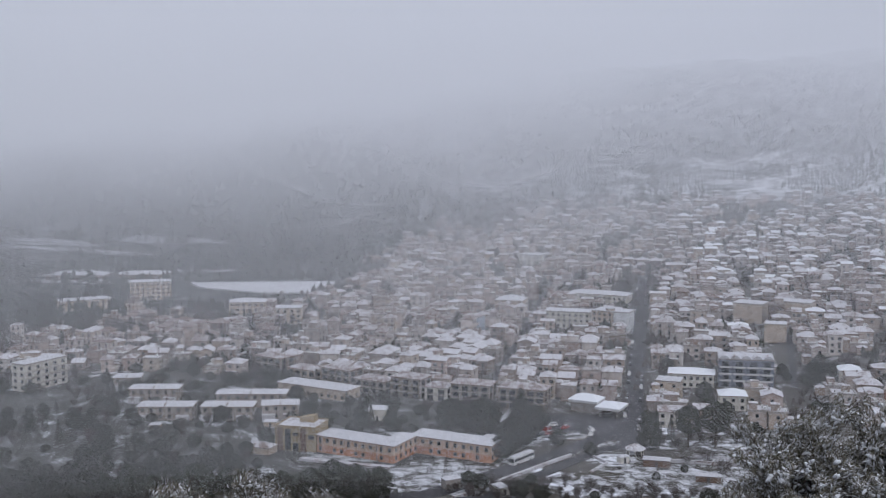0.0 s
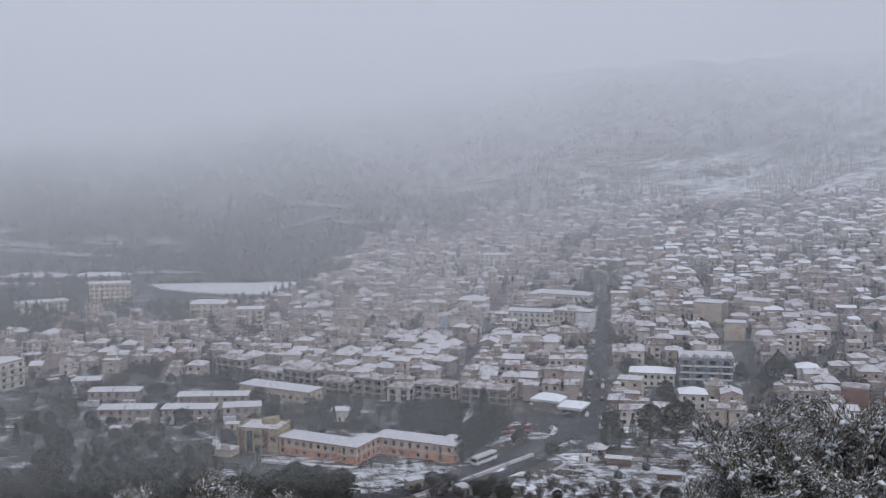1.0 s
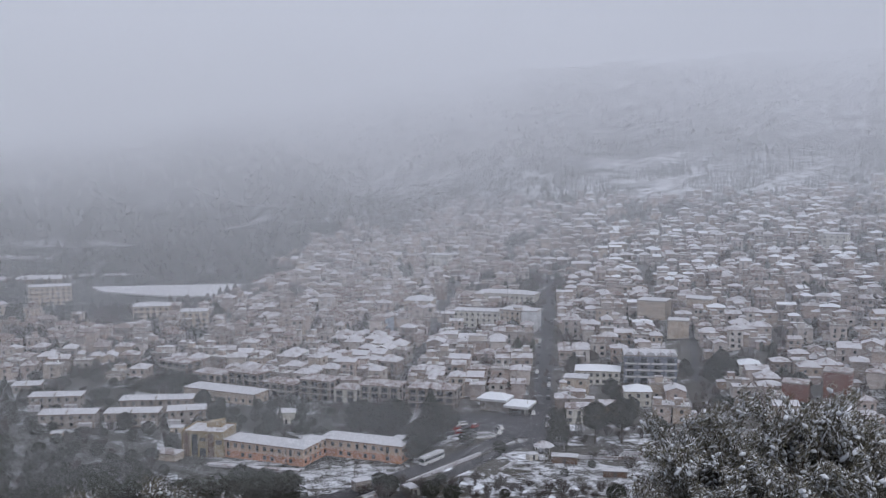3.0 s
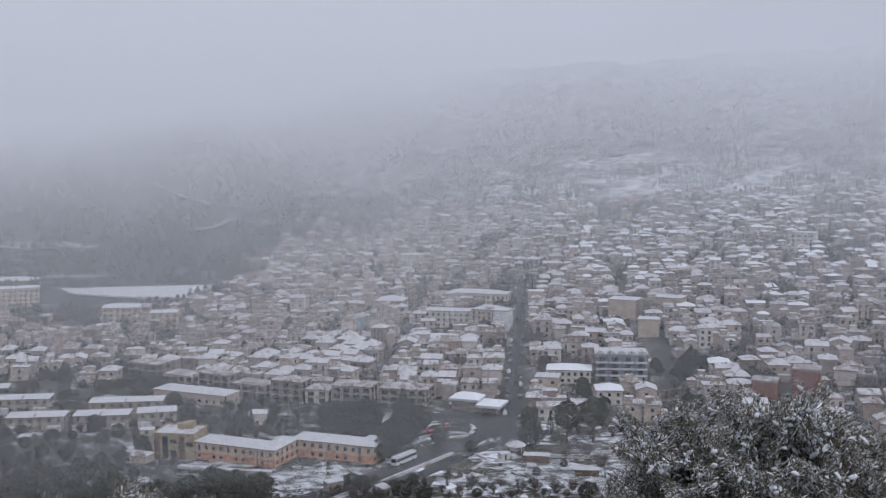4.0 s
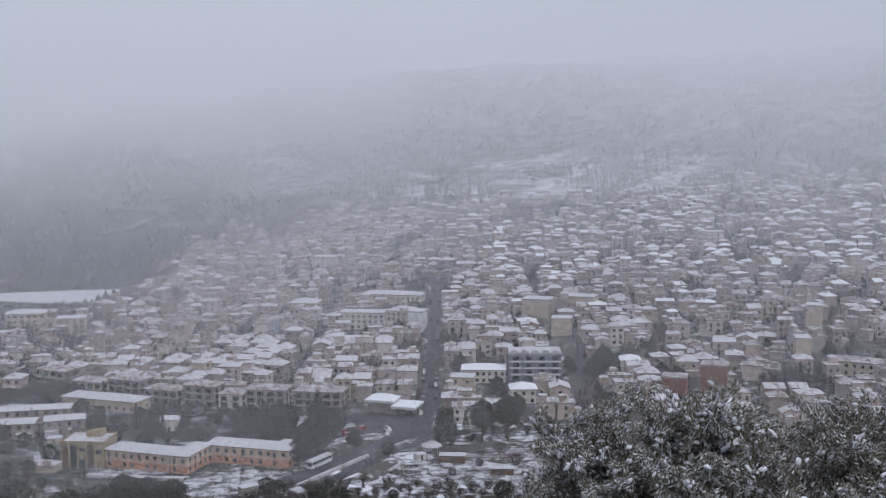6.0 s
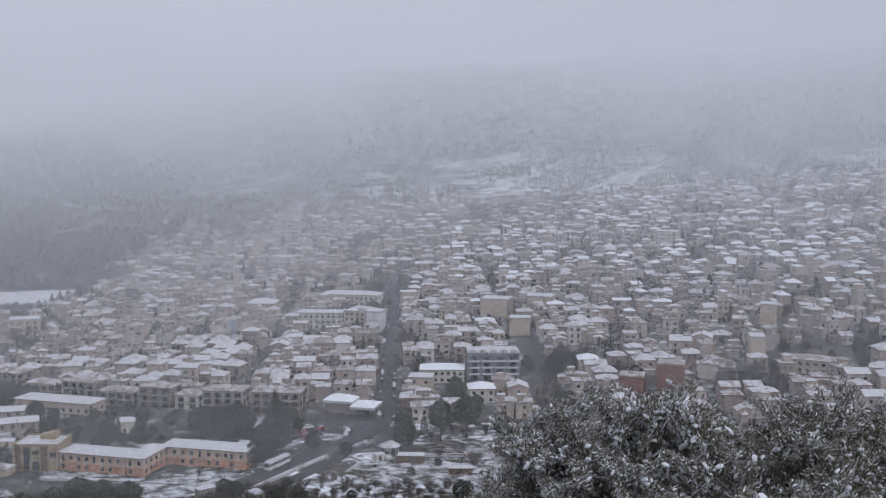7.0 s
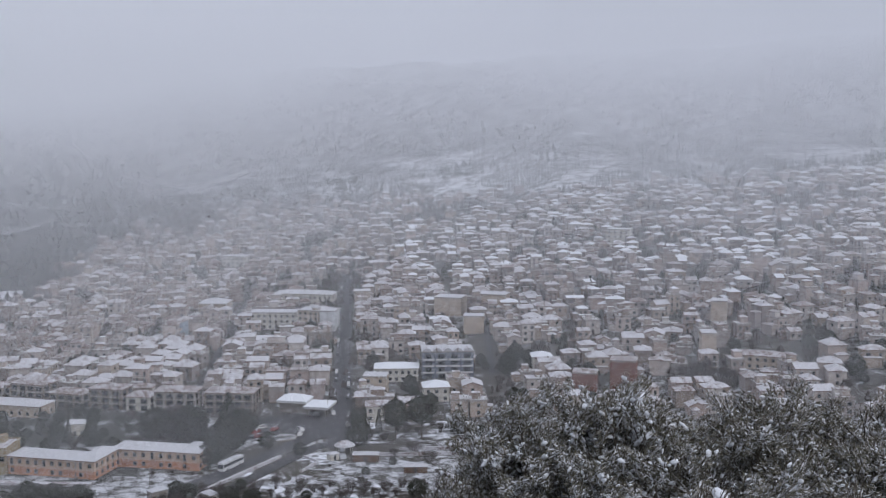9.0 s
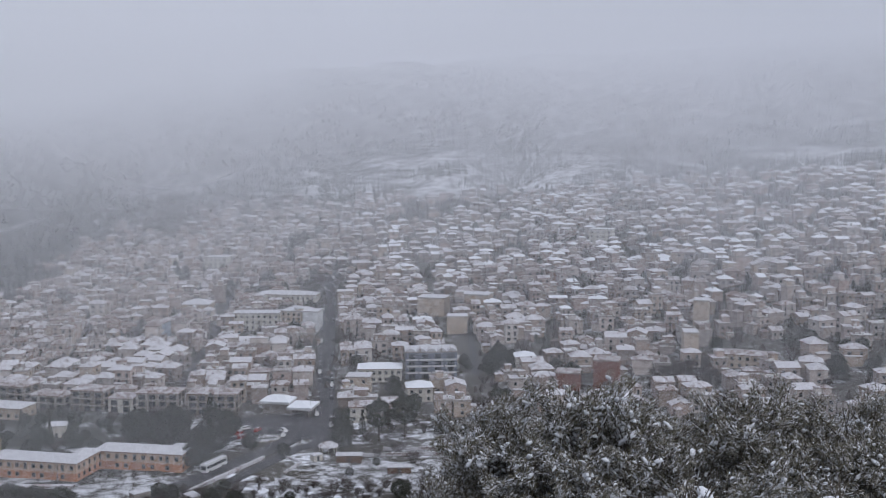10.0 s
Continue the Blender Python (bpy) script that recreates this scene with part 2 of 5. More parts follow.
# ---- mesh tools ----
class Shape:
    """Collects solids, then makes one mesh of them."""

    def __init__(self):
        self.v, self.f, self.m = [], [], []

    def poly(self, pts, mat=0):
        k = len(self.v)
        self.v += [tuple(p) for p in pts]
        self.f.append(tuple(range(k, k + len(pts))))
        self.m.append(mat)

    def solid(self, verts, faces, mat=0):
        k = len(self.v)
        self.v += [tuple(p) for p in verts]
        self.f += [tuple(k + i for i in q) for q in faces]
        self.m += [mat] * len(faces)

    def box(self, x0, y0, z0, x1, y1, z1, mat=0, top_in=0.0):
        t = top_in
        self.solid([(x0, y0, z0), (x1, y0, z0), (x1, y1, z0), (x0, y1, z0),
                    (x0 + t, y0 + t, z1), (x1 - t, y0 + t, z1), (x1 - t, y1 - t, z1), (x0 + t, y1 - t, z1)],
                   [(3, 2, 1, 0), (4, 5, 6, 7), (0, 1, 5, 4), (1, 2, 6, 5), (2, 3, 7, 6), (3, 0, 4, 7)], mat)

    def tube(self, a, b, ra, rb, sides=6, mat=0):
        a, b = Vector(a), Vector(b)
        q = (b - a).to_track_quat("Z", "Y")
        ring = [Vector((math.cos(2 * math.pi * k / sides), math.sin(2 * math.pi * k / sides), 0)) for k in range(sides)]
        self.solid([a + q @ (ra * p) for p in ring] + [b + q @ (rb * p) for p in ring],
                   [(k, (k + 1) % sides, sides + (k + 1) % sides, sides + k) for k in range(sides)]
                   + [tuple(range(sides, 2 * sides)), tuple(reversed(range(sides)))], mat)

    def hip(self, w, d, z, rise, over=0.5, ridge=0.3, thick=0.18, mat=0, cx=0.0, cy=0.0, lift=0.0):
        """A hipped roof over w by d, with eaves of that thickness."""
        a, b = w / 2 + over, d / 2 + over
        rx = max(0.05, ridge * w / 2) if w >= d else 0.05
        ry = 0.05 if w >= d else max(0.05, ridge * d / 2)
        low = [(-a, -b), (a, -b), (a, b), (-a, b)]
        top = [(-rx, -ry), (rx, -ry), (rx, ry), (-rx, ry)]
        vs = [(x + cx, y + cy, z + lift) for x, y in low] + [(x + cx, y + cy, z + thick + lift) for x, y in low]
        vs += [(x + cx, y + cy, z + thick + rise + lift) for x, y in top]
        self.solid(vs, [(3, 2, 1, 0), (0, 1, 5, 4), (1, 2, 6, 5), (2, 3, 7, 6), (3, 0, 4, 7),
                        (4, 5, 9, 8), (5, 6, 10, 9), (6, 7, 11, 10), (7, 4, 8, 11), (8, 9, 10, 11)], mat)

    def gable(self, w, d, z, rise, over=0.4, thick=0.18, mat=0, lift=0.0):
        a, b = w / 2 + over, d / 2 + over
        z += lift
        self.solid([(-a, -b, z), (a, -b, z), (a, b, z), (-a, b, z), (-a, 0, z + rise), (a, 0, z + rise),
                    (-a, -b, z + thick), (a, -b, z + thick), (a, b, z + thick), (-a, b, z + thick),
                    (-a, 0, z + rise + thick), (a, 0, z + rise + thick)],
                   [(0, 4, 5, 1), (2, 5, 4, 3), (6, 7, 11, 10), (8, 9, 10, 11), (0, 1, 7, 6), (2, 3, 9, 8),
                    (1, 5, 11, 7), (5, 2, 8, 11), (3, 4, 10, 9), (4, 0, 6, 10)], mat)

    def add(self, other, m, shift=0):
        k = len(self.v)
        self.v += [tuple(m @ Vector(p)) for p in other.v]
        self.f += [tuple(k + i for i in q) for q in other.f]
        self.m += [i + shift for i in other.m]

    def mesh(self, name, mats, smooth=False):
        me = bpy.data.meshes.new(name)
        me.from_pydata(self.v, [], self.f)
        for mat in mats:
            me.materials.append(mat)
        if len(mats) > 1:
            me.polygons.foreach_set("material_index", self.m)
        if smooth:
            me.polygons.foreach_set("use_smooth", [True] * len(self.f))
        me.update()
        return me


def part(name, data, parent, label="", m=None):
    ob = new(name, data)
    ob.parent = parent
    if m is not None:
        ob.matrix_basis = m
    return tagged(ob, label) if label else ob


def thing(name, data, label, category, group="", kind="", m=None):
    ob = new(name, data)
    if m is not None:
        ob.matrix_basis = m
    return tagged(ob, label, category, group, kind)


def on_ground(x, y, turn=0.0, sink=0.0):
    return pose(x, y, ground_z(x, y) - sink, 0, 0, turn)


# ---- the ground sheet ----
def polar(x, y):
    return math.hypot(x, y), math.degrees(math.atan2(x, y))


def town_front(a):
    return float(np.interp(a, [-32, -17, -10, -3, 8, 32], [575, 520, 480, 440, 436, 425]))


def town_back(a):
    return float(np.interp(a, [-32, -20, -14, -12, -10, -6, -2, 3, 11, 20, 32], [700, 740, 800, 900, 1030, 1130, 1120, 1060, 1000, 955, 950]))


def build_ground():
    rings = [0.5] + [float(r) for r in np.geomspace(4, 330, 40)] + [float(r) for r in np.arange(338, 1500, 9)]
    rings += [float(r) for r in np.geomspace(1512, 4800, 50)]
    turns = 420
    s = Shape()
    for r in rings:
        for k in range(turns):
            a = 2 * math.pi * k / turns
            x, y = r * math.sin(a), r * math.cos(a)
            s.v.append((x, y, hill_z(x, y)))
    for i in range(len(rings) - 1):
        for k in range(turns):
            a, b = i * turns + k, i * turns + (k + 1) % turns
            s.f.append((a, b, b + turns, a + turns))
            az = (360 * (k + 0.5) / turns + 180) % 360 - 180
            wide = 12 * noise.noise((rings[i] / 120, az / 4, 0))
            if abs(az) < 40 and town_front(az) - 12 < rings[i] < town_back(az) + 2 * wide:
                s.m.append(2)
            elif 5 + wide < az < 40 and town_back(az) - 20 < rings[i] < town_back(az) + (230 if az < 16 else 120) + 8 * wide:
                s.m.append(5)
            elif az + wide < -9 and az > -60 and 230 < rings[i] < 700:
                s.m.append(4)
            elif az + wide < -6.5 and az > -90 and 700 < rings[i] < 1440:
                s.m.append(3)
            else:
                s.m.append(1 if rings[i] > 1080 else 0)
    s.f.append(tuple(range(turns)))
    s.m.append(0)
    thing("ground", s.mesh("ground", [GROUND, WOODED, TOWN_GROUND, PLAIN, WOODLAND, SLOPE], True), "snow-dusted winter earth climbing from plain to hills",
          "ground", kind="structure")


build_ground()


def ribbon(pts, width, lift, step=6.0):
    """A strip along a line of points, draped over the ground."""
    line = []
    for (xa, ya), (xb, yb) in zip(pts, pts[1:]):
        n = max(1, int(math.hypot(xb - xa, yb - ya) / step))
        line += [(xa + (xb - xa) * k / n, ya + (yb - ya) * k / n) for k in range(n)]
    line.append(pts[-1])
    s = Shape()
    rows = []
    for k, (x, y) in enumerate(line):
        xa, ya = line[max(0, k - 1)]
        xb, yb = line[min(len(line) - 1, k + 1)]
        q = math.hypot(xb - xa, yb - ya)
        nx, ny = -(yb - ya) / q * width / 2, (xb - xa) / q * width / 2
        z = max(ground_z(x, y), ground_z(x + nx, y + ny), ground_z(x - nx, y - ny)) + lift
        rows.append([(x + nx, y + ny, z), (x - nx, y - ny, z), (x + nx, y + ny, z - 1.2), (x - nx, y - ny, z - 1.2)])
    for a, b in zip(rows, rows[1:]):
        s.poly((a[1], b[1], b[0], a[0]))
        s.poly((a[0], b[0], b[2], a[2]))
        s.poly((b[1], a[1], a[3], b[3]))
    return s


# ---- town plan: streets run away from the eye, three degrees off ----
HEAD = radians(2.8)
ORIGIN = (12.6, 404.0)
BLOCK, DEEP = 66.0, 72.0


def plan(u, v):
    """Town coordinates, across and along the main street, to the world."""
    return (ORIGIN[0] + u * math.cos(HEAD) + v * math.sin(HEAD), ORIGIN[1] - u * math.sin(HEAD) + v * math.cos(HEAD))


thing("main_street", ribbon([plan(0, -8), plan(0, 370)], 8.4, 0.25).mesh("main_street", [ASPHALT]),
                    "straight wet asphalt street between houses", "street", kind="structure")
TAKEN = []          # (x, y, radius) kept free for the buildings with a place of their own


# ---- houses ----
def window_mesh(w, h):
    """A proud frame with the pane set back in it, in one piece."""
    s = Shape()
    a, e = w / 2 + 0.09, w / 2
    outer = [(-a, -0.09), (a, -0.09), (a, h + 0.09), (-a, h + 0.09)]
    inner = [(-e, 0), (e, 0), (e, h), (-e, h)]
    v = [(x, 0.02, z) for x, z in outer] + [(x, -0.07, z) for x, z in outer] + [(x, -0.07, z) for x, z in inner] + [(x, -0.01, z) for x, z in inner]
    f = [(3, 2, 1, 0)]
    for k in range(4):
        q = (k + 1) % 4
        f += [(k, q, 4 + q, 4 + k), (4 + k, 4 + q, 8 + q, 8 + k), (8 + k, 8 + q, 12 + q, 12 + k)]
    s.solid(v, f, 0)
    s.f.append((12, 13, 14, 15))
    s.m.append(1)
    return s


def balcony_mesh(w, deep=1.3):
    s = Shape()
    s.box(-w / 2, -deep, -0.16, w / 2, 0.02, 0, 0)
    s.box(-w / 2, -deep, 0, w / 2, -deep + 0.06, 0.12, 1)
    s.box(-w / 2, -deep, 0.88, w / 2, -deep + 0.06, 0.96, 1)
    n = int(w / 0.45)
    for k in range(n + 1):
        x = -w / 2 + 0.03 + (w - 0.06) * k / n
        s.box(x - 0.025, -deep, 0, x + 0.025, -deep + 0.05, 0.9, 1)
    return s


# The 2.7 m pane is dark glass standing in for shaded balcony recesses.
WIN = [window_mesh(1.2, 1.35), window_mesh(1.0, 2.1), window_mesh(1.7, 1.4), window_mesh(2.7, 2.1)]


def plain_window(w, h):
    s = Shape()
    s.box(-w / 2 - 0.09, -0.05, -0.09, w / 2 + 0.09, 0.02, h + 0.09, 0)
    s.box(-w / 2, -0.08, 0, w / 2, 0.02, h, 1)
    return s


FAR_WIN = [plain_window(1.2, 1.35), plain_window(1.0, 2.1), plain_window(1.7, 1.4)]
WIN_ME = [w.mesh("window", [FRAME, GLASS]) for w in WIN]
BALCONY_ME = {}


def parapet_balcony(w, deep=1.4):
    """A balcony with a low white parapet and snow on its rim."""
    s = Shape()
    s.box(-w / 2, -deep, -0.16, w / 2, 0.02, 0, 0)
    s.box(-w / 2, -deep, 0, w / 2, -deep + 0.14, 0.55, 0)
    s.box(-w / 2, -deep + 0.14, 0, -w / 2 + 0.14, 0.02, 0.55, 0)
    s.box(w / 2 - 0.14, -deep + 0.14, 0, w / 2, 0.02, 0.55, 0)
    s.box(-w / 2 - 0.02, -deep - 0.03, 0.55, w / 2 + 0.02, -deep + 0.18, 0.65, 1)
    return s.mesh("balcony", [WHITE_PAINT, SNOW])


def tray(s, w, d, z, over, thick, rim):
    """A flat roof slab with a raised rim, in one piece."""
    a, b, e, g = w / 2 + over, d / 2 + over, w / 2 + over - 0.2, d / 2 + over - 0.2
    out = [(-a, -b), (a, -b), (a, b), (-a, b)]
    inn = [(-e, -g), (e, -g), (e, g), (-e, g)]
    v = [(x, y, z) for x, y in out] + [(x, y, z + thick + rim) for x, y in out]
    v += [(x, y, z + thick + rim) for x, y in inn] + [(x, y, z + thick) for x, y in inn]
    f = [(3, 2, 1, 0), (12, 13, 14, 15)]
    for k in range(4):
        q = (k + 1) % 4
        f += [(k, q, 4 + q, 4 + k), (4 + k, 4 + q, 8 + q, 8 + k), (8 + k, 8 + q, 12 + q, 12 + k)]
    s.solid(v, f)


def house_shapes(w, d, storeys, roof, rng, windows):
    """Walls, other parts, snow pads and window places of one house about its base; with windows, these are in the walls' mesh."""
    h = storeys * 3.0 + rng.uniform(0.2, 0.6)
    wall, parts, snows = Shape(), [], []

    def piece(name):
        parts.append((name, Shape()))
        return parts[-1][1]

    def pad():
        snows.append(Shape())
        return snows[-1]

    wall.box(-w / 2, -d / 2, -5, w / 2, d / 2, h)
    if roof == "hip":
        rise = min(w, d) * rng.uniform(0.20, 0.30)
        ridge = 0.3 if abs(w - d) > 1 else 0.05
        piece("tile_roof").hip(w, d, h, rise, 0.55, ridge)
        pad().hip(w, d, h, rise, 0.5, ridge, 0.1, 0, 0, 0, 0.13)
    elif roof == "gable":
        rise = d * rng.uniform(0.18, 0.24)
        piece("tile_roof").gable(w, d, h, rise)
        pad().gable(w - 0.1, d - 0.1, h, rise, lift=0.1)
        x0, x1 = -w / 2, w / 2
        wall.solid([(x0, -d / 2, h), (x1, -d / 2, h), (x1, d / 2, h), (x0, d / 2, h), (x0, 0, h + rise), (x1, 0, h + rise)],
                   [(0, 1, 5, 4), (2, 3, 4, 5), (0, 4, 3), (1, 2, 5)])
    else:
        tray(piece("flat_roof"), w, d, h, 0.4, 0.22, 0.5)
        pad().box(-w / 2 - 0.15, -d / 2 - 0.15, h + 0.2, w / 2 + 0.15, d / 2 + 0.15, h + 0.42, 0, 0.1)
        pad().box(-w / 2 - 0.42, -d / 2 - 0.42, h + 0.72, w / 2 + 0.42, -d / 2 - 0.18, h + 0.82, 0, 0.04)
        if rng.random() < 0.45:
            uw, ud, ux = w * rng.uniform(0.4, 0.6), d * rng.uniform(0.4, 0.6), rng.choice([-1, 1]) * w * 0.18
            piece("annex").box(ux - uw / 2, d * 0.1 - ud / 2, h + 0.2, ux + uw / 2, d * 0.1 + ud / 2, h + 2.9)
            piece("tile_roof").hip(uw, ud, h + 2.9, 0.9, 0.4, 0.3, 0.16, 0, ux, d * 0.1)
            pad().hip(uw, ud, h + 2.9, 0.9, 0.35, 0.3, 0.12, 0, ux, d * 0.1, 0.12)
        sx, sy = rng.uniform(-w / 4, w / 4), rng.uniform(0, d / 4)
        if roof == "stair":
            piece("stair_hut").box(sx - 1.5, sy - 1.6, h + 0.2, sx + 1.5, sy + 1.6, h + 2.7)
            piece("flat_roof").box(sx - 1.7, sy - 1.8, h + 2.7, sx + 1.7, sy + 1.8, h + 2.88)
            pad().box(sx - 1.65, sy - 1.75, h + 2.87, sx + 1.65, sy + 1.75, h + 3.06, 0, 0.12)
    if roof in ("flat", "stair"):
        for _ in range(rng.choice([1, 2, 2, 3])):
            tx, ty = rng.uniform(-0.4, 0.4) * w, rng.uniform(-0.4, 0.1) * d
            tank = piece("water_tank")
            tank.box(tx - 0.5, ty - 0.3, h + 0.2, tx + 0.5, ty + 0.3, h + 1.1)
            tank.tube((tx - 0.75, ty, h + 1.35), (tx + 0.75, ty, h + 1.35), 0.3, 0.3, 7)
    if roof in ("hip", "gable") and rng.random() < 0.7:
        cx, cy = rng.uniform(-w / 4, w / 4), rng.uniform(0, d / 4)
        piece("chimney").box(cx - 0.3, cy - 0.3, h + 0.3, cx + 0.3, cy + 0.3, h + 2.4)
        pad().box(cx - 0.32, cy - 0.32, h + 2.39, cx + 0.32, cy + 0.32, h + 2.5, 0, 0.05)
    if rng.random() < 0.65:
        side, aw, ad, ah = rng.choice([-1, 1]), rng.uniform(2.5, 4.5), rng.uniform(0.4, 0.9) * d, max(2.6, h - rng.choice([3.0, 3.0, 5.5]))
        x0, x1 = (w / 2 - 0.1, w / 2 + aw) if side > 0 else (-w / 2 - aw, -w / 2 + 0.1)
        ay = rng.uniform(-1, 1) * (d - ad) / 2
        piece("annex").box(x0, ay - ad / 2, -5, x1, ay + ad / 2, ah)
        piece("tile_roof").hip(x1 - x0, ad, ah, 0.9, 0.35, 0.3, 0.16, 0, (x0 + x1) / 2, ay)
        pad().hip(x1 - x0, ad, ah, 0.9, 0.3, 0.3, 0.1, 0, (x0 + x1) / 2, ay, 0.12)
    if rng.random() < 0.45:
        fw = rng.uniform(0.4, 0.9) * w
        fx, fh = rng.uniform(-1, 1) * (w - fw) / 2, max(2.5, h - rng.choice([2.9, 5.4]))
        piece("annex").box(fx - fw / 2, -d / 2 - 2.6, -5, fx + fw / 2, -d / 2 + 0.1, fh)
        piece("flat_roof").box(fx - fw / 2 - 0.3, -d / 2 - 2.9, fh, fx + fw / 2 + 0.3, -d / 2 + 0.05, fh + 0.18)
        pad().box(fx - fw / 2 - 0.2, -d / 2 - 2.8, fh + 0.18, fx + fw / 2 + 0.2, -d / 2 - 0.02, fh + 0.33, 0, 0.12)
    places = []
    n = max(2, int(w / 3.4))
    for k in range(storeys):
        for j in range(n):
            x = -w / 2 + w * (j + 0.5) / n
            kind = rng.choice([0, 0, 1, 2])
            z = k * 3.0 + (0.35 if kind == 1 else 1.0)
            places.append((kind, pose(x, -d / 2, z)))
        for side in (-1, 1):
            for y in ((0,) if d < 9 else (-d / 5, d / 5)):
                if rng.random() < 0.8:
                    places.append((0, pose(side * w / 2, y, k * 3.0 + 1.0, 0, 0, 90 * side)))
    if windows:
        for kind, m in places:
            wall.add(FAR_WIN[kind], m, 1)
        for k in range(1, storeys):
            if rng.random() < 0.6:
                bw = rng.choice([0.45, 0.7, 1.0]) * w
                bx = rng.choice([-1, 1]) * (w - bw) / 2
                wall.box(bx - bw / 2, -d / 2 - 1.25, k * 3.0 - 0.16, bx + bw / 2, -d / 2 - 0.001, k * 3.0)
                wall.box(bx - bw / 2, -d / 2 - 1.25, k * 3.0 + 0.001, bx + bw / 2, -d / 2 - 1.13, k * 3.0 + 0.9)
                pad().box(bx - bw / 2, -d / 2 - 1.28, k * 3.0 + 0.9, bx + bw / 2, -d / 2 - 1.1, k * 3.0 + 1.02)
    return wall, parts, snows, places, h


ROOF_WORD = {"hip": "hipped tile roof", "gable": "pitched tile roof", "flat": "flat roof", "stair": "flat roof and stair hut"}
SIZE_WORD = {1: "single-storey", 2: "two-storey", 3: "three-storey", 4: "four-storey", 5: "five-storey"}


def new_house(w, d, storeys, roof, rng, m):
    wall, parts, snows, places, h = house_shapes(w, d, storeys, roof, rng, False)
    ob = thing("house", wall.mesh("wall", [WALLS]), f"{SIZE_WORD[storeys]} rendered house with snow on its {ROOF_WORD[roof]}", "house",
               "houses of the town", m=m)
    stuff = {"tile_roof": TILE, "flat_roof": CONCRETE, "chimney": CONCRETE, "stair_hut": WALLS, "annex": WALLS, "water_tank": WHITE_PAINT}
    for name, s in parts:
        part(name.split("_")[1] if name.endswith("roof") else name, s.mesh(name, [stuff[name]]), ob)
    cover = ROOF_SNOW if rng.random() < 0.6 else THIN_SNOW
    for s in snows:
        part("snow_cover", s.mesh("snow_cover", [cover]), ob, "patchy white snow")
    for kind, mm in places:
        part("window", WIN_ME[kind], ob, m=mm)
    for k in range(1, storeys):
        if rng.random() < 0.55:
            bw = round(rng.choice([0.45, 0.8]) * w, 1)
            if bw not in BALCONY_ME:
                BALCONY_ME[bw] = balcony_mesh(bw).mesh("balcony", [CONCRETE, FRAME])
            bx = rng.choice([-1, 1]) * (w - bw) / 2
            part("balcony", BALCONY_ME[bw], ob, m=pose(bx, -d / 2, k * 3.0))
            s = Shape()
            s.box(bx - bw / 2, -d / 2 - 1.34, k * 3.0 + 0.96, bx + bw / 2, -d / 2 - 1.2, k * 3.0 + 1.05)
            part("snow_cover", s.mesh("snow_cover", [SNOW]), ob, "patchy white snow")
    return ob


STOCK = []


def house(x, y, turn, rng, low=False):
    """A house of the stock at that place; the first of each sort is built, the rest are copies."""
    m = on_ground(x, y, turn)
    if len(STOCK) < 60:
        w, d = rng.uniform(5.6, 10.4), rng.uniform(5.6, 9.2)
        storeys = rng.choices([1, 2, 3, 4], [30, 54, 14, 2])[0]
        roof = rng.choices(["hip", "gable", "flat", "stair"], [52, 18, 14, 16])[0]
        if low:
            storeys = min(2, storeys)
        STOCK.append((new_house(w, d, storeys, roof, rng, m), storeys))
    else:
        copy_thing(rng.choice([ob for ob, n in STOCK if n < 3 or not low]), m)


GAPS = []           # spots between houses left for trees


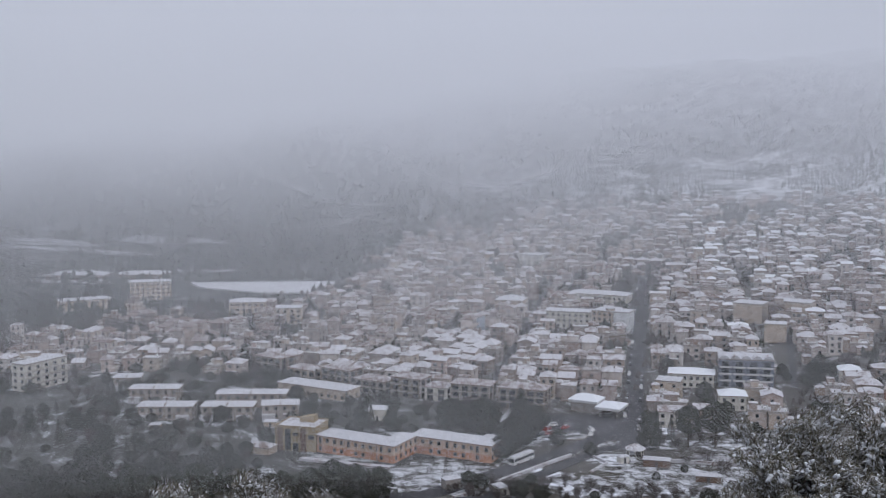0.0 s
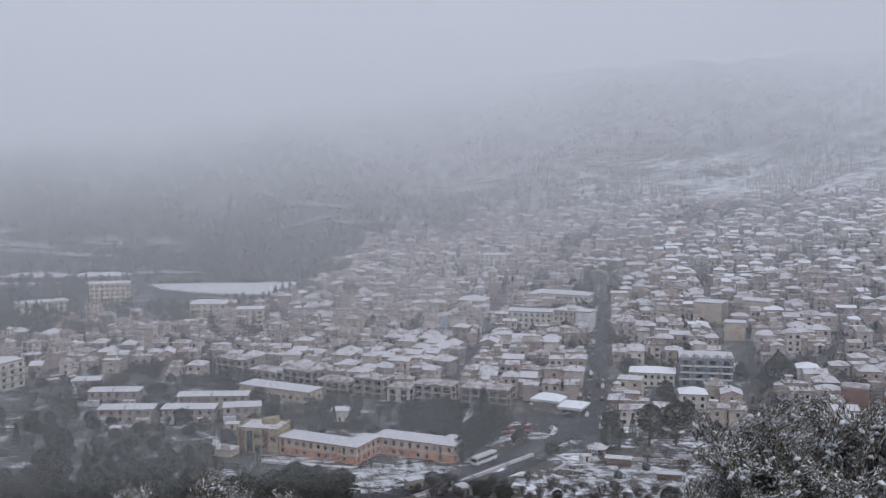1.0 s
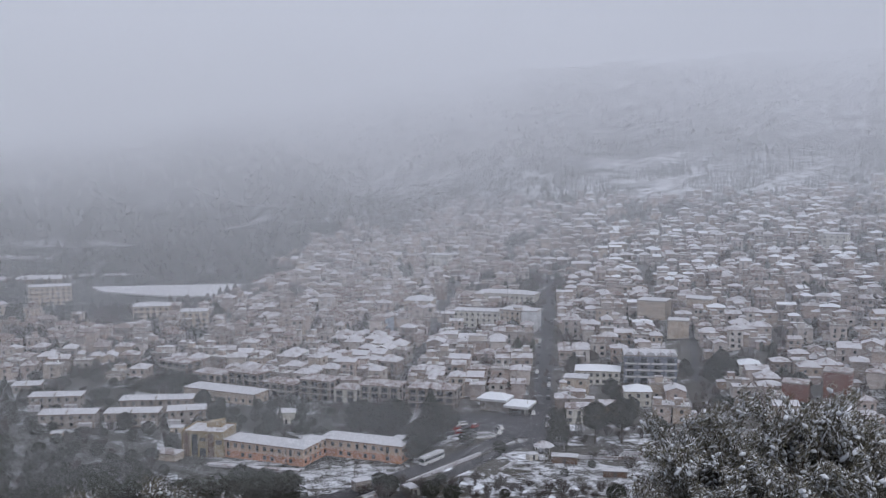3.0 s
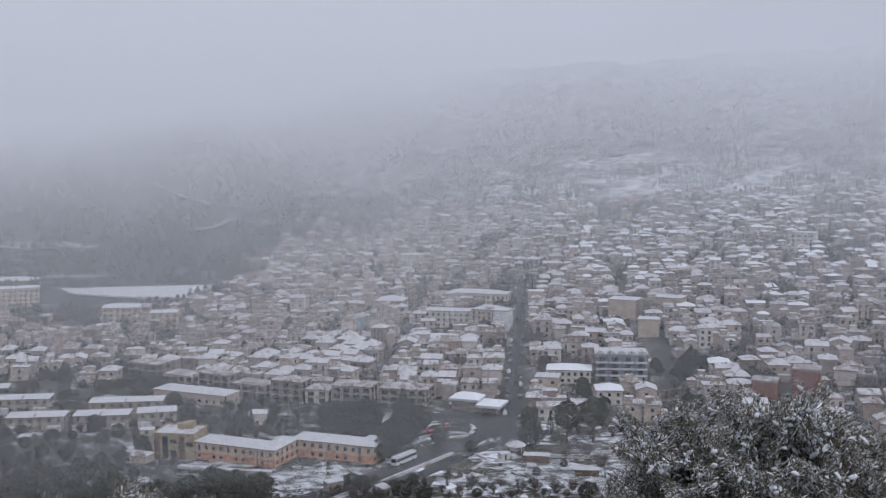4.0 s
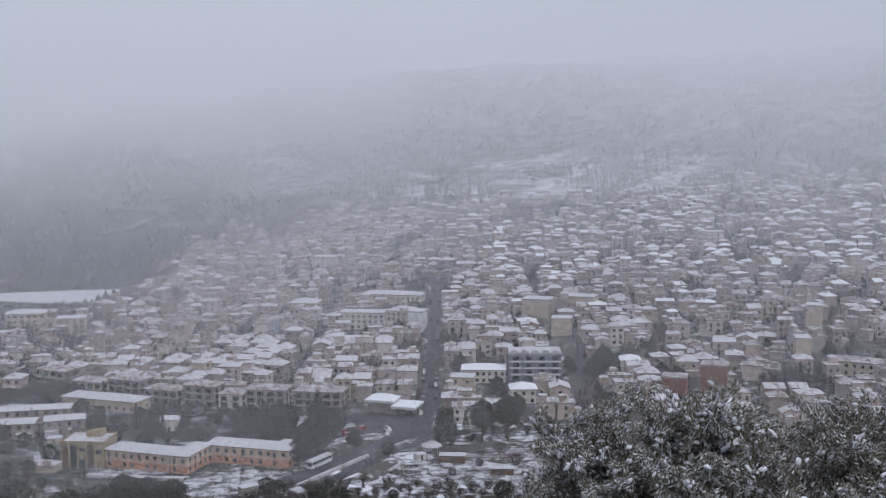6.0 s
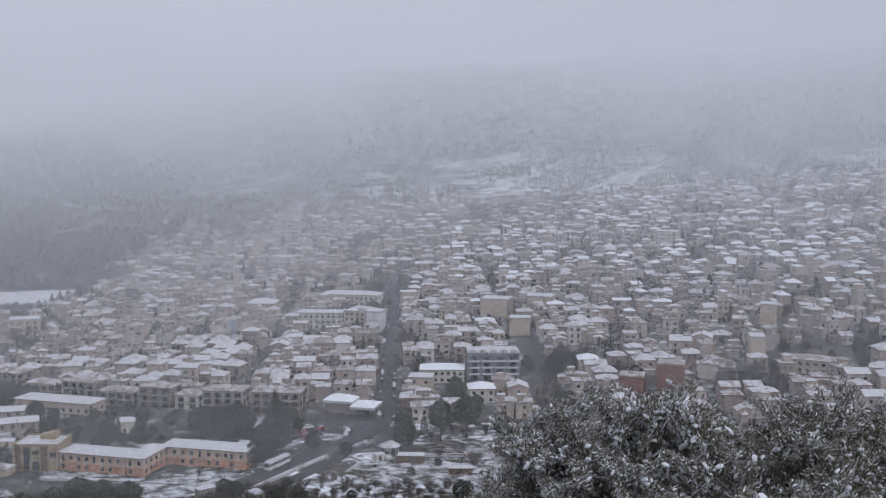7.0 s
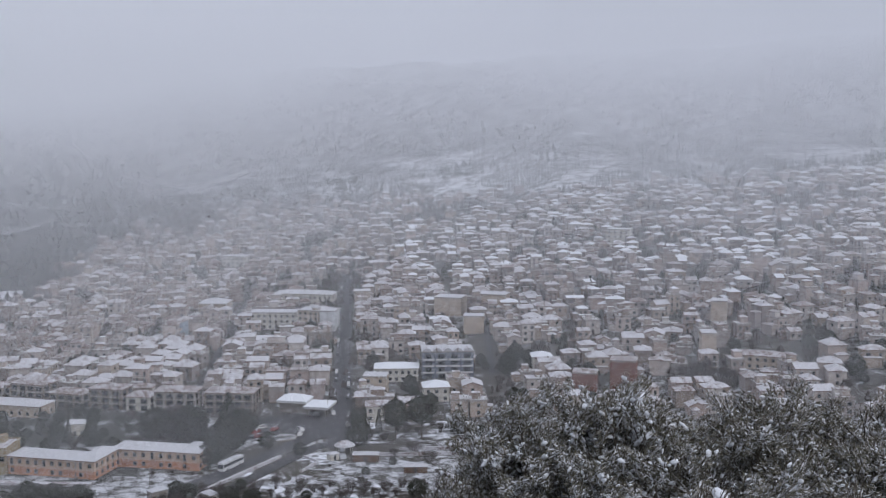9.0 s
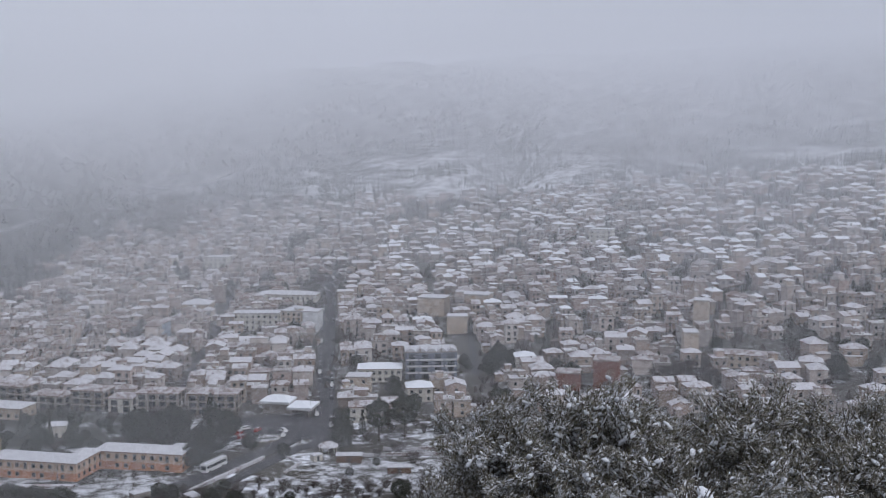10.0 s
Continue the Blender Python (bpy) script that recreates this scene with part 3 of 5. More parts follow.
def fill_town():
    rng = random.Random(11)
    sheets = [[Shape() for _ in range(6)] for _ in range(2)]
    yards = [Shape(), Shape()]
    stock = []
    for k in range(64):
        w, d = rng.uniform(5.2, 9.2), rng.uniform(5.5, 9)
        upper = k >= 34
        roof = rng.choices(["hip", "gable", "flat", "stair"], [78, 12, 5, 5] if upper else [54, 16, 14, 16])[0]
        stock.append((roof, house_shapes(w, d, rng.choices([1, 2, 3, 4], [30, 64, 6, 0] if upper else [26, 44, 22, 8])[0], roof, rng, True)))
    spots = []
    slide = [0, 0, 0, 0, 0, 0, 0] + [rng.uniform(14, 52) for _ in range(9)]
    for bu in range(-10, 11):
        for bv in range(-2, 12):
            fine = 6 if bv < 2 else 7
            across, deep = (10.3, 11.6) if fine == 6 else (9.2 if bv > 4 else 8.8, 10.2)
            lean = rng.uniform(-4, 4) + (rng.uniform(-14, 14) if abs(bu) > 1 else 0)
            for i in range(fine):
                for j in range(fine):
                    mid = (fine - 1) / 2
                    du, dv = (i - mid) * across + rng.uniform(-2, 2), (j - mid) * deep + rng.uniform(-3, 3)
                    if i in (0, fine - 1) and bu in (-1, 0) and bv < 5:
                        du, dv, turned = (i - mid) * 45.5 / (fine - 1), (j - mid) * deep, 0
                    else:
                        turned = lean
                    q = radians(-turned) * 0.6
                    u = (bu + 0.5) * BLOCK + slide[bv + 2] + du * math.cos(q) - dv * math.sin(q)
                    v = bv * DEEP + 36 + du * math.sin(q) + dv * math.cos(q)
                    x, y = plan(u, v)
                    r, a = polar(x, y)
                    if not (-31.5 < a < 31.5) or r < town_front(a) or r > town_back(a) + rng.uniform(-50, 20):
                        continue
                    if (abs(u + 64) < 6.2 and r < 720) or (abs(u - 69 - 0.09 * (v - 90)) < 4 and 84 < v < 190):
                        continue
                    if any((x - p) ** 2 + (y - q) ** 2 < g * g for p, q, g in TAKEN):
                        continue
                    bare = noise.noise((x / 70, y / 70, 3.0))
                    edge = 0.6 * max(0, 1 - (town_back(a) - r) / 130) if a < 0 else 0
                    if rng.random() < edge + 0.19 + max(0, bare) * 0.9 + (0.12 if a < -13 else 0.08 if a < 1 else 0.02) + max(0, r - 800) / 1700:
                        GAPS.append((x, y))
                        if r > 700 and rng.random() < 0.5:
                            GAPS.append((x + 4, y + 3))
                        continue
                    turn = -math.degrees(HEAD) - turned + rng.choice([0, 0, 0, 90, 180]) + rng.uniform(-3, 3)
                    if turned and abs(u) > 140:
                        turn += rng.uniform(-14, 14)
                    spots.append((r, x, y, turn))
    spots.sort()
    for k, (r, x, y, turn) in enumerate(spots):
        if k < 262:
            house(x, y, turn, rng, x > 15 and y < 478)
            continue
        roof, (wall, parts, snows, places, h) = rng.choice(stock[34:] if rng.random() < (r - 480) / 220 - (0.35 if x < 0 else 0) else stock[:34])
        m = on_ground(x, y, turn) @ Matrix.Diagonal((rng.uniform(0.85, 1.15), rng.uniform(0.85, 1.15), rng.uniform(0.9, 1.1), 1))
        s = sheets[0 if r < 800 else 1]
        s[0].add(wall, m)
        for name, q in parts:
            s[0 if name in ("annex", "stair_hut") else 1 if name == "tile_roof" else 2].add(q, m)
        # Cover thins westward: darker snow stands in for the duller, dimly lit haze there.
        cover = 3 if rng.random() < (0.85 if r > 600 and x > 70 else 0.6 if x > 0 else 0.3 if x > -90 else 0.1) else 4
        # Some eastern roofs take a brighter snow tone to lift that side's brightness.
        if x > 70 and rng.random() < 0.3:
            cover = 5
        if r < 780 and rng.random() < 0.6:
            q = Shape()
            long, gx, gy = rng.uniform(3, 6), rng.choice([-5.2, 5.2]), rng.choice([-5.6, 5.6])
            if rng.random() < 0.5:
                q.box(gx - 0.12, -long, -2, gx + 0.12, long, 1.5)
            else:
                q.box(-long, gy - 0.12, -2, long, gy + 0.12, 1.5)
            yards[0].add(q, m)
            cap = Shape()
            cap.box(min(v[0] for v in q.v) - 0.04, min(v[1] for v in q.v) - 0.04, 1.5, max(v[0] for v in q.v) + 0.04, max(v[1] for v in q.v) + 0.04, 1.64)
            yards[1].add(cap, m)
        for q in snows:
            s[cover].add(q, m)
    ob = thing("yard_walls", yards[0].mesh("yard_walls", [CONCRETE]), "low garden walls between the houses", "walls", kind="stuff")
    tagged(part("snow_caps", yards[1].mesh("snow_caps", [ROOF_SNOW]), ob, "ridges of snow on walls"), kind="stuff")
    for name, say, s in (("terraced_houses", "crowded pale rendered houses under patchy snow", sheets[0]),
                         ("far_houses", "small pale houses climbing the foggy slope under snow", sheets[1])):
        ob = thing(name, s[0].mesh(name, [ISLAND_WALLS, FRAME, GLASS]), say, "houses", kind="stuff")
        tagged(part("tile_roofs", s[1].mesh("tile_roofs", [TILE]), ob, "dark tile roofs"), kind="stuff")
        tagged(part("flat_roofs", s[2].mesh("flat_roofs", [CONCRETE]), ob, "grey concrete roofs"), kind="stuff")
        tagged(part("snow_covers", s[3].mesh("snow_covers", [ROOF_SNOW]), ob, "patchy white snow on roofs"), kind="stuff")
        tagged(part("thick_snow_covers", s[5].mesh("thick_snow_covers", [CLUMP]), ob, "bright unbroken snow on some eastern roofs"), kind="stuff")
        tagged(part("thin_snow_covers", s[4].mesh("thin_snow_covers", [THIN_SNOW]), ob, "thin broken snow on roofs"), kind="stuff")


ISLAND_WALLS = WALLS.copy()
for node in list(ISLAND_WALLS.node_tree.nodes):
    if node.type == "OBJECT_INFO":
        geo = ISLAND_WALLS.node_tree.nodes.new("ShaderNodeNewGeometry")
        for link in list(node.outputs["Random"].links):
            ISLAND_WALLS.node_tree.links.new(geo.outputs["Random Per Island"], link.to_socket)
ISLAND_WALLS.name = "stucco_of_many"


# ---- buildings with a place of their own ----
def along(xa, ya, xb, yb, depth, clear=False):
    """The pose of a building whose front runs from a to b, its width, and its middle kept free of other houses."""
    w = math.hypot(xb - xa, yb - ya)
    turn = math.degrees(math.atan2(yb - ya, xb - xa))
    nx, ny = -(yb - ya) / w, (xb - xa) / w
    x, y = (xa + xb) / 2 + nx * depth / 2, (ya + yb) / 2 + ny * depth / 2
    n = max(1, round(w / depth))
    for k in range(n):
        f = (k + 0.5) / n
        TAKEN.append((xa + (xb - xa) * f + nx * depth / 2, ya + (yb - ya) * f + ny * depth / 2, depth / 2 + 6.5))
        if clear:
            TAKEN.append((xa + (xb - xa) * f - nx * 6, ya + (yb - ya) * f - ny * 6, 9))
    base = min(ground_z(xa, ya), ground_z(xb, yb), ground_z(x, y))
    return pose(x, y, base, 0, 0, turn), w


def face_windows(ob, w, d, z, n, kind, sides=1):
    for j in range(n):
        part("window", WIN_ME[kind], ob, m=pose(-w / 2 + w * (j + 0.5) / n, -d / 2, z))
    for j in range(max(1, int(d / 4.5))) if sides else ():
        y = -d / 2 + d * (j + 0.5) / max(1, int(d / 4.5))
        part("window", WIN_ME[kind], ob, m=pose(w / 2, y, z, 0, 0, 90))
        part("window", WIN_ME[kind], ob, m=pose(-w / 2, y, z, 0, 0, -90))


def school_wing(root, xa, ya, xb, yb, depth, name, ends=(1, 1)):
    m, w = along(xa, ya, xb, yb, depth)
    s = Shape()
    s.box(-w / 2, -depth / 2, -1.5, w / 2, depth / 2, 3.0)
    ob = part(name, s.mesh(name, [ORANGE]), root, "two-storey wing, orange below and peach above", m)
    s = Shape()
    s.box(-w / 2 - 0.03, -depth / 2 - 0.03, 3.0, w / 2 + 0.03, depth / 2 + 0.03, 6.2)
    s.box(-w / 2 - 0.12, -depth / 2 - 0.12, 2.9, w / 2 + 0.12, depth / 2 + 0.12, 3.12)
    part("upper_wall", s.mesh("upper_wall", [PEACH]), ob, "peach rendered upper wall")
    s = Shape()
    s.hip(w, depth, 6.2, 1.5, 0.7, 1 - depth / w if w > depth else 0.1, 0.25)
    part("roof", s.mesh("roof", [TILE]), ob)
    s = Shape()
    s.hip(w, depth, 6.2, 1.5, 0.62, 1 - depth / w if w > depth else 0.1, 0.12, 0, 0, 0, 0.22)
    part("snow_cover", s.mesh("snow_cover", [SNOW]), ob, "even white snow")
    n = max(2, int(w / 3.0))
    for j in range(n):
        x = -w / 2 + w * (j + 0.5) / n
        part("window", WIN_ME[0 if j % 4 else 1], ob, m=pose(x, -depth / 2 - 0.04, 4.0 if j % 4 else 3.5))
        if j % 3 != 1:
            part("window", WIN_ME[0], ob, m=pose(x, -depth / 2, 0.9))
    for j in range(max(1, int(depth / 3))):
        y = -depth / 2 + depth * (j + 0.5) / max(1, int(depth / 3))
        part("window", WIN_ME[0], ob, m=pose(w / 2 + 0.04, y, 4.0, 0, 0, 90))
        part("window", WIN_ME[0], ob, m=pose(w / 2, y, 1.1, 0, 0, 90))


def build_school():
    root = tagged(new("school"), "long orange and peach two-storey school under snowy hipped roofs", "school")
    school_wing(root, -100.8, 379.6, -75.0, 370.3, 9.5, "wing")
    school_wing(root, -76.5, 370.4, -70.2, 368.1, 17.0, "wing")
    school_wing(root, -66.6, 383.4, -42.0, 375.4, 9.5, "wing")
    school_wing(root, -43.0, 375.2, -36.5, 373.1, 13.0, "wing")
    m, w = along(-116.4, 380.6, -101.2, 378.6, 13)
    s = Shape()
    s.box(-w / 2, -6.5, -2, w / 2, 6.5, 8.8)
    hall = part("hall", s.mesh("hall", [YELLOW]), root, "ochre hall with pilasters and a slanted stair tower", m)
    for k in range(6):
        s = Shape()
        x = -w / 2 + w * k / 5
        s.box(x - 0.3, -6.8, -2, x + 0.3, -6.45, 8.8)
        part("pilaster", s.mesh("pilaster", [YELLOW]), hall)
    s = Shape()
    tray(s, w, 13, 8.8, 0.25, 0.05, 0.65)
    part("parapet", s.mesh("parapet", [YELLOW]), hall)
    s = Shape()
    s.solid([(-1.4, 1, 8.8), (4.2, 1, 8.8), (4.2, 5, 8.8), (-1.4, 5, 8.8), (-1.4, 1, 10.6), (4.2, 1, 11.7), (4.2, 5, 11.7), (-1.4, 5, 10.6)],
            [(3, 2, 1, 0), (4, 5, 6, 7), (0, 1, 5, 4), (1, 2, 6, 5), (2, 3, 7, 6), (3, 0, 4, 7)])
    part("stair_tower", s.mesh("stair_tower", [YELLOW]), hall, "slanted ochre stair tower")
    s = Shape()
    s.box(-w / 2 + 0.1, -6.3, 8.84, w / 2 - 0.1, 6.3, 9.02, 0, 0.1)
    part("snow_cover", s.mesh("snow_cover", [ROOF_SNOW]), hall, "thin white snow")
    for k, bays in enumerate(([("panel", BROWN, 0.1, 8.5)], [("glazing", GLASS, 0.4, 8.2)], [("glazing", GLASS, 0.2, 3.2), ("glazing", GLASS, 5.8, 7.0)],
                              [("panel", BROWN, 0.1, 8.5)], [("glazing", GLASS, 4.8, 6.4)])):
        for name, mat, z0, z1 in bays:
            s = Shape()
            s.box(-w / 2 + w * k / 5 + 0.35, -6.6, z0, -w / 2 + w * (k + 1) / 5 - 0.35, -6.45, z1)
            part(name, s.mesh(name, [mat]), hall, "brown cladding panel" if name == "panel" else "dark glazing")
    m, w = along(-125.5, 375, -117, 372.5, 6)
    s = Shape()
    s.box(-w / 2, -3, -2, w / 2, 3, 2.6)
    annex = part("annex", s.mesh("annex", [TAN_WALL]), root, "low brownish annex", m)
    s = Shape()
    s.hip(w, 6, 2.6, 1.1, 0.4, 0.5)
    part("roof", s.mesh("roof", [THIN_SNOW]), annex)


def slab_block(name, label, front, depth, storeys, mat, roof="hip", rise=1.4, step=3.2, kind=0, balconies=False, storey=3.0, snow=None, group="", clear=False):
    """A long plain building with rows of windows under one roof."""
    m, w = along(*front, depth, clear)
    h = storeys * storey + 0.3
    s = Shape()
    s.box(-w / 2, -depth / 2, -5, w / 2, depth / 2, h)
    for k in range(1, storeys):
        s.box(-w / 2 - 0.06, -depth / 2 - 0.06, k * storey - 0.15, w / 2 + 0.06, depth / 2 + 0.06, k * storey + 0.08)
    ob = thing(name, s.mesh("wall", [mat]), label, "building", group, m=m)
    top, sn_ = Shape(), Shape()
    if roof == "hip":
        ridge = max(0.05, 1 - depth / w)
        top.hip(w, depth, h, rise, 0.6, ridge)
        sn_.hip(w, depth, h, rise, 0.54, ridge, 0.12, 0, 0, 0, 0.14)
    else:
        top.box(-w / 2 - 0.3, -depth / 2 - 0.3, h, w / 2 + 0.3, depth / 2 + 0.3, h + 0.5)
        sn_.box(-w / 2 - 0.1, -depth / 2 - 0.1, h + 0.5, w / 2 + 0.1, depth / 2 + 0.1, h + 0.66, 0, 0.15)
    part("roof", top.mesh("roof", [TILE if roof == "hip" else CONCRETE]), ob)
    part("snow_cover", sn_.mesh("snow_cover", [snow or SNOW]), ob, "white snow")
    n = int(w / step)
    for k in range(storeys if step < 90 else 0):
        face_windows(ob, w, depth, k * storey + (0.3 if kind in (1, 3) else 1.0), n, kind)
        if balconies and k:
            bw = round(w / n * 0.86, 1)
            if bw not in BALCONY_ME:
                BALCONY_ME[bw] = balcony_mesh(bw).mesh("balcony", [CONCRETE, FRAME])
            if balconies == "solid":
                BALCONY_ME["solid"] = BALCONY_ME.get("solid") or parapet_balcony(bw)
                bw = "solid"
            for j in range(n):
                part("balcony", BALCONY_ME[bw], ob, m=pose(-w / 2 + w * (j + 0.5) / n, -depth / 2, k * storey))
    return ob, w, h


build_school()
for front in ((-184.1, 413, -162.5, 416), (-200.8, 442, -179.8, 445), (-158.7, 416.5, -138.1, 419), (-160, 437.8, -131, 442),
              (-134.6, 421.3, -120.5, 425), (-217, 461.5, -205.6, 464)):
    ob, w, h = slab_block("terrace", "low pale terrace of two-storey homes under a snowy roof", front, 9, 2, TERRACE_WALL, "hip", 1.1, 3.4,
                          storey=2.7, group="snowy terraces")
    s = Shape()
    s.box(-0.15, -4.9, 0, 0.15, 4.6, h + 1.2)
    part("party_wall", s.mesh("party_wall", [TERRACE_WALL]), ob)
    for x0 in (-w / 2, w / 2 - 6):
        s = Shape()
        s.box(x0, -7.2, -1, x0 + 5, -4.5, 2.2)
        s.box(x0 - 0.1, -7.3, 2.2, x0 + 5.1, -4.5, 2.45)
        part("porch", s.mesh("porch", [ROOF_SNOW]), ob, "low porch under snow")
slab_block("long_hall", "long low hall with a broad snow-covered roof", (-141.9, 468.1, -107.6, 454.5), 11, 1, TAN_WALL, "hip", 1.4, 3.6, storey=4.4)
slab_block("apartment_block", "four-storey pale apartment block with ochre end wall", (-254.5, 452.5, -246, 475), 9, 4, PALE_WALL, "flat", 0, 4.2, 2, True)
# Its kind 3 panes put the shade behind the balconies into dark glass.
ob, w, h = slab_block("hotel_block", "four-storey blue-grey block with balconies and small arched gables", (53.4, 490.4, 77, 488.8), 15, 4,
                      GREY_WALL, "flat", 0, 4.8, 3, "solid", clear=True)
for k in range(5):
    s = Shape()
    c = -w / 2 + w * (k + 0.5) / 5
    for j in range(8):
        a, b = math.pi * j / 8, math.pi * (j + 1) / 8
        s.solid([(c + 2 * math.cos(a), -8.0, h + 0.5), (c + 2 * math.cos(a), -8.0, h + 0.5 + 1.5 * math.sin(a)), (c + 2 * math.cos(b), -8.0, h + 0.5 + 1.5 * math.sin(b)),
                 (c + 2 * math.cos(b), -8.0, h + 0.5), (c + 2 * math.cos(a), -4.0, h + 0.5), (c + 2 * math.cos(a), -4.0, h + 0.5 + 1.5 * math.sin(a)),
                 (c + 2 * math.cos(b), -4.0, h + 0.5 + 1.5 * math.sin(b)), (c + 2 * math.cos(b), -4.0, h + 0.5)],
                [(0, 1, 2, 3), (1, 5, 6, 2), (7, 6, 5, 4)])
    part("gable", s.mesh("gable", [ROOF_SNOW]), ob, "arched gable under snow")
slab_block("school_hall", "white two-storey hall under a broad snowy hipped roof", (31.6, 489.5, 51.2, 487.5), 12, 2, PALE_WALL, "hip", 1.8, 2.6, snow=CLUMP, clear=True)
slab_block("plain_block", "tall tan block with a blank end wall", (73.3, 610, 88, 604), 13, 4, TAN_WALL, "flat", 0, 99, storey=2.7)
slab_block("plain_block", "tall tan block with a blank end wall", (96.5, 615, 113.5, 607), 12, 3, TAN_WALL, "flat", 0, 99)
slab_block("square_house", "plain tan house with blank walls beside the street", (24.6, 464, 34.7, 462), 9, 3, TAN_WALL, "flat", 0, 5.0)
slab_block("low_house", "pale hip-roofed corner house behind the trees", (24, 428, 38, 427), 9, 2, PALE_WALL, "hip", 1.5, 3.2, snow=THIN_SNOW)
# Wide dark panes, kind 3, imitate the shadowed recesses of these balconies.
for front, floors, wall in (((-41, 452, -21.5, 447.5), 3, DIM_WALL), ((-62, 456.5, -45, 453), 3, TERRACE_WALL), ((-74, 460.5, -64, 458), 2, PALE_WALL), ((-90, 466.5, -76, 461.5), 3, DIM_WALL),
                            ((-108, 474, -93, 467.5), 2, TERRACE_WALL), ((-126, 484, -111, 476.5), 3, DIM_WALL), ((-145, 494, -130, 487), 2, TAN_WALL), ((-165, 507, -150, 499), 3, DIM_WALL)):
    slab_block("balcony_block", f"{SIZE_WORD[floors]} brownish block with rows of balconies", front, 10, floors, wall, "hip", 1.6, 3.9, 3, True, storey=2.8, snow=THIN_SNOW)
slab_block("civic_hall", "long cream hall under a snowy roof", (-18.5, 692, 17.5, 681), 13, 2, PALE_WALL, "hip", 1.8, 3.0, storey=3.4)
slab_block("cream_block", "long cream block with a flat snowy roof", (-30.3, 623, -4.5, 619), 12, 3, PALE_WALL, "flat", 0, 3.2)
beige, w, h = slab_block("beige_block", "beige four-storey block with a round domed corner", (-3.3, 612, 8.0, 607), 12, 4, TAN_WALL, "flat", 0, 3.0, storey=2.8)
s = Shape()
s.tube((w / 2 - 2.6, -3.0, h + 0.4), (w / 2 - 2.6, -3.0, h + 1.7), 2.5, 2.5, 14)
part("turret", s.mesh("turret", [TAN_WALL]), beige, "low round turret")
s = Shape()
for low, high, ra, rb in ((1.7, 2.1, 2.9, 2.8), (2.1, 2.8, 2.8, 1.9), (2.8, 3.2, 1.9, 0.3)):
    s.tube((w / 2 - 2.6, -3.0, h + low), (w / 2 - 2.6, -3.0, h + high), ra, rb, 14)
part("dome", s.mesh("dome", [SNOW]), beige, "shallow dome white with snow")
slab_block("white_block", "plain white block with a blank wall on the street", (8.6, 604, 16.8, 601.5), 11, 4, WHITE_RENDER, "flat", 0, 99, storey=2.8)
slab_block("market_hall", "broad low hall under a wide white hipped roof", (-64.5, 684, -47.5, 681), 16, 1, TAN_WALL, "hip", 2.6, 3.4, storey=5.0)
slab_block("blue_house", "pale blue three-storey house with a blank wall", (-76, 613, -66.5, 610.5), 9, 3, BLUE_WALL, "flat", 0, 99, snow=THIN_SNOW)
slab_block("tan_block", "plain tan block with a blank wall", (83.6, 565, 94, 563), 9, 3, TAN_WALL, "flat", 0, 99)
slab_block("villa", "white two-storey villa under a snowy hipped roof", (104.5, 488, 113.5, 487.2), 10, 2, PALE_WALL, "hip", 2.0, 3.2, snow=CLUMP)
slab_block("pale_block", "pale three-storey block above the far houses", (-60.5, 834, -44, 828), 12, 3, PALE_WALL, "flat", 0, 3.2)
slab_block("hip_house", "pale house under a broad snowy hipped roof behind pines", (50, 452, 60.8, 451.8), 10, 2, PALE_WALL, "hip", 2.2, 3.2, snow=CLUMP)
slab_block("tower_house", "narrow tall pale block above the roofs", (178.6, 470, 185, 468.5), 10, 4, TAN_WALL, "flat", 0, 99)
slab_block("tower_house", "narrow tall pale block above the roofs", (200, 515, 207, 512), 10, 4, TAN_WALL, "flat", 0, 99)
slab_block("long_house", "long tan house with a thin snowy roof", (189, 453, 206, 443), 11, 2, TAN_WALL, "hip", 1.4, 3.2, snow=THIN_SNOW)
slab_block("brick_block", "unfinished bare brick block", (129.4, 447, 139.4, 443), 10, 4, BRICK, "flat", 0, 99, snow=THIN_SNOW)
slab_block("brick_block", "unfinished bare brick block", (112.5, 445.5, 121.9, 442), 9, 3, BRICK, "flat", 0, 99, snow=THIN_SNOW)
slab_block("warehouse", "long low warehouse under a snowy roof", (-437, 814, -390, 818), 22, 1, DIM_WALL, "hip", 2.4, 5.0, storey=3.4)
slab_block("warehouse", "long low warehouse under a snowy roof", (-380, 818, -340, 826), 18, 1, DIM_WALL, "hip", 2.2, 5.0, storey=3.4)
slab_block("clinic_block", "broad tan four-storey block on the plain", (-325, 722, -299, 732), 14, 4, TAN_WALL, "flat", 0, 3.4, 2)
slab_block("clinic_block", "broad tan two-storey block on the plain", (-349, 668, -323, 688), 13, 2, TAN_WALL, "flat", 0, 3.4, 2)
slab_block("clinic_block", "broad tan three-storey block under a snowy roof", (-232, 662, -210, 666), 13, 3, TAN_WALL, "hip", 2, 3.4, 2)
slab_block("clinic_block", "broad tan three-storey block among the houses", (-196, 642, -180, 645), 12, 3, TAN_WALL, "flat", 0, 3.4, 2)
slab_block("tower_house", "tall pale block above the roofs", (205, 722, 219, 715), 12, 4, PALE_WALL, "flat", 0, 3.2)


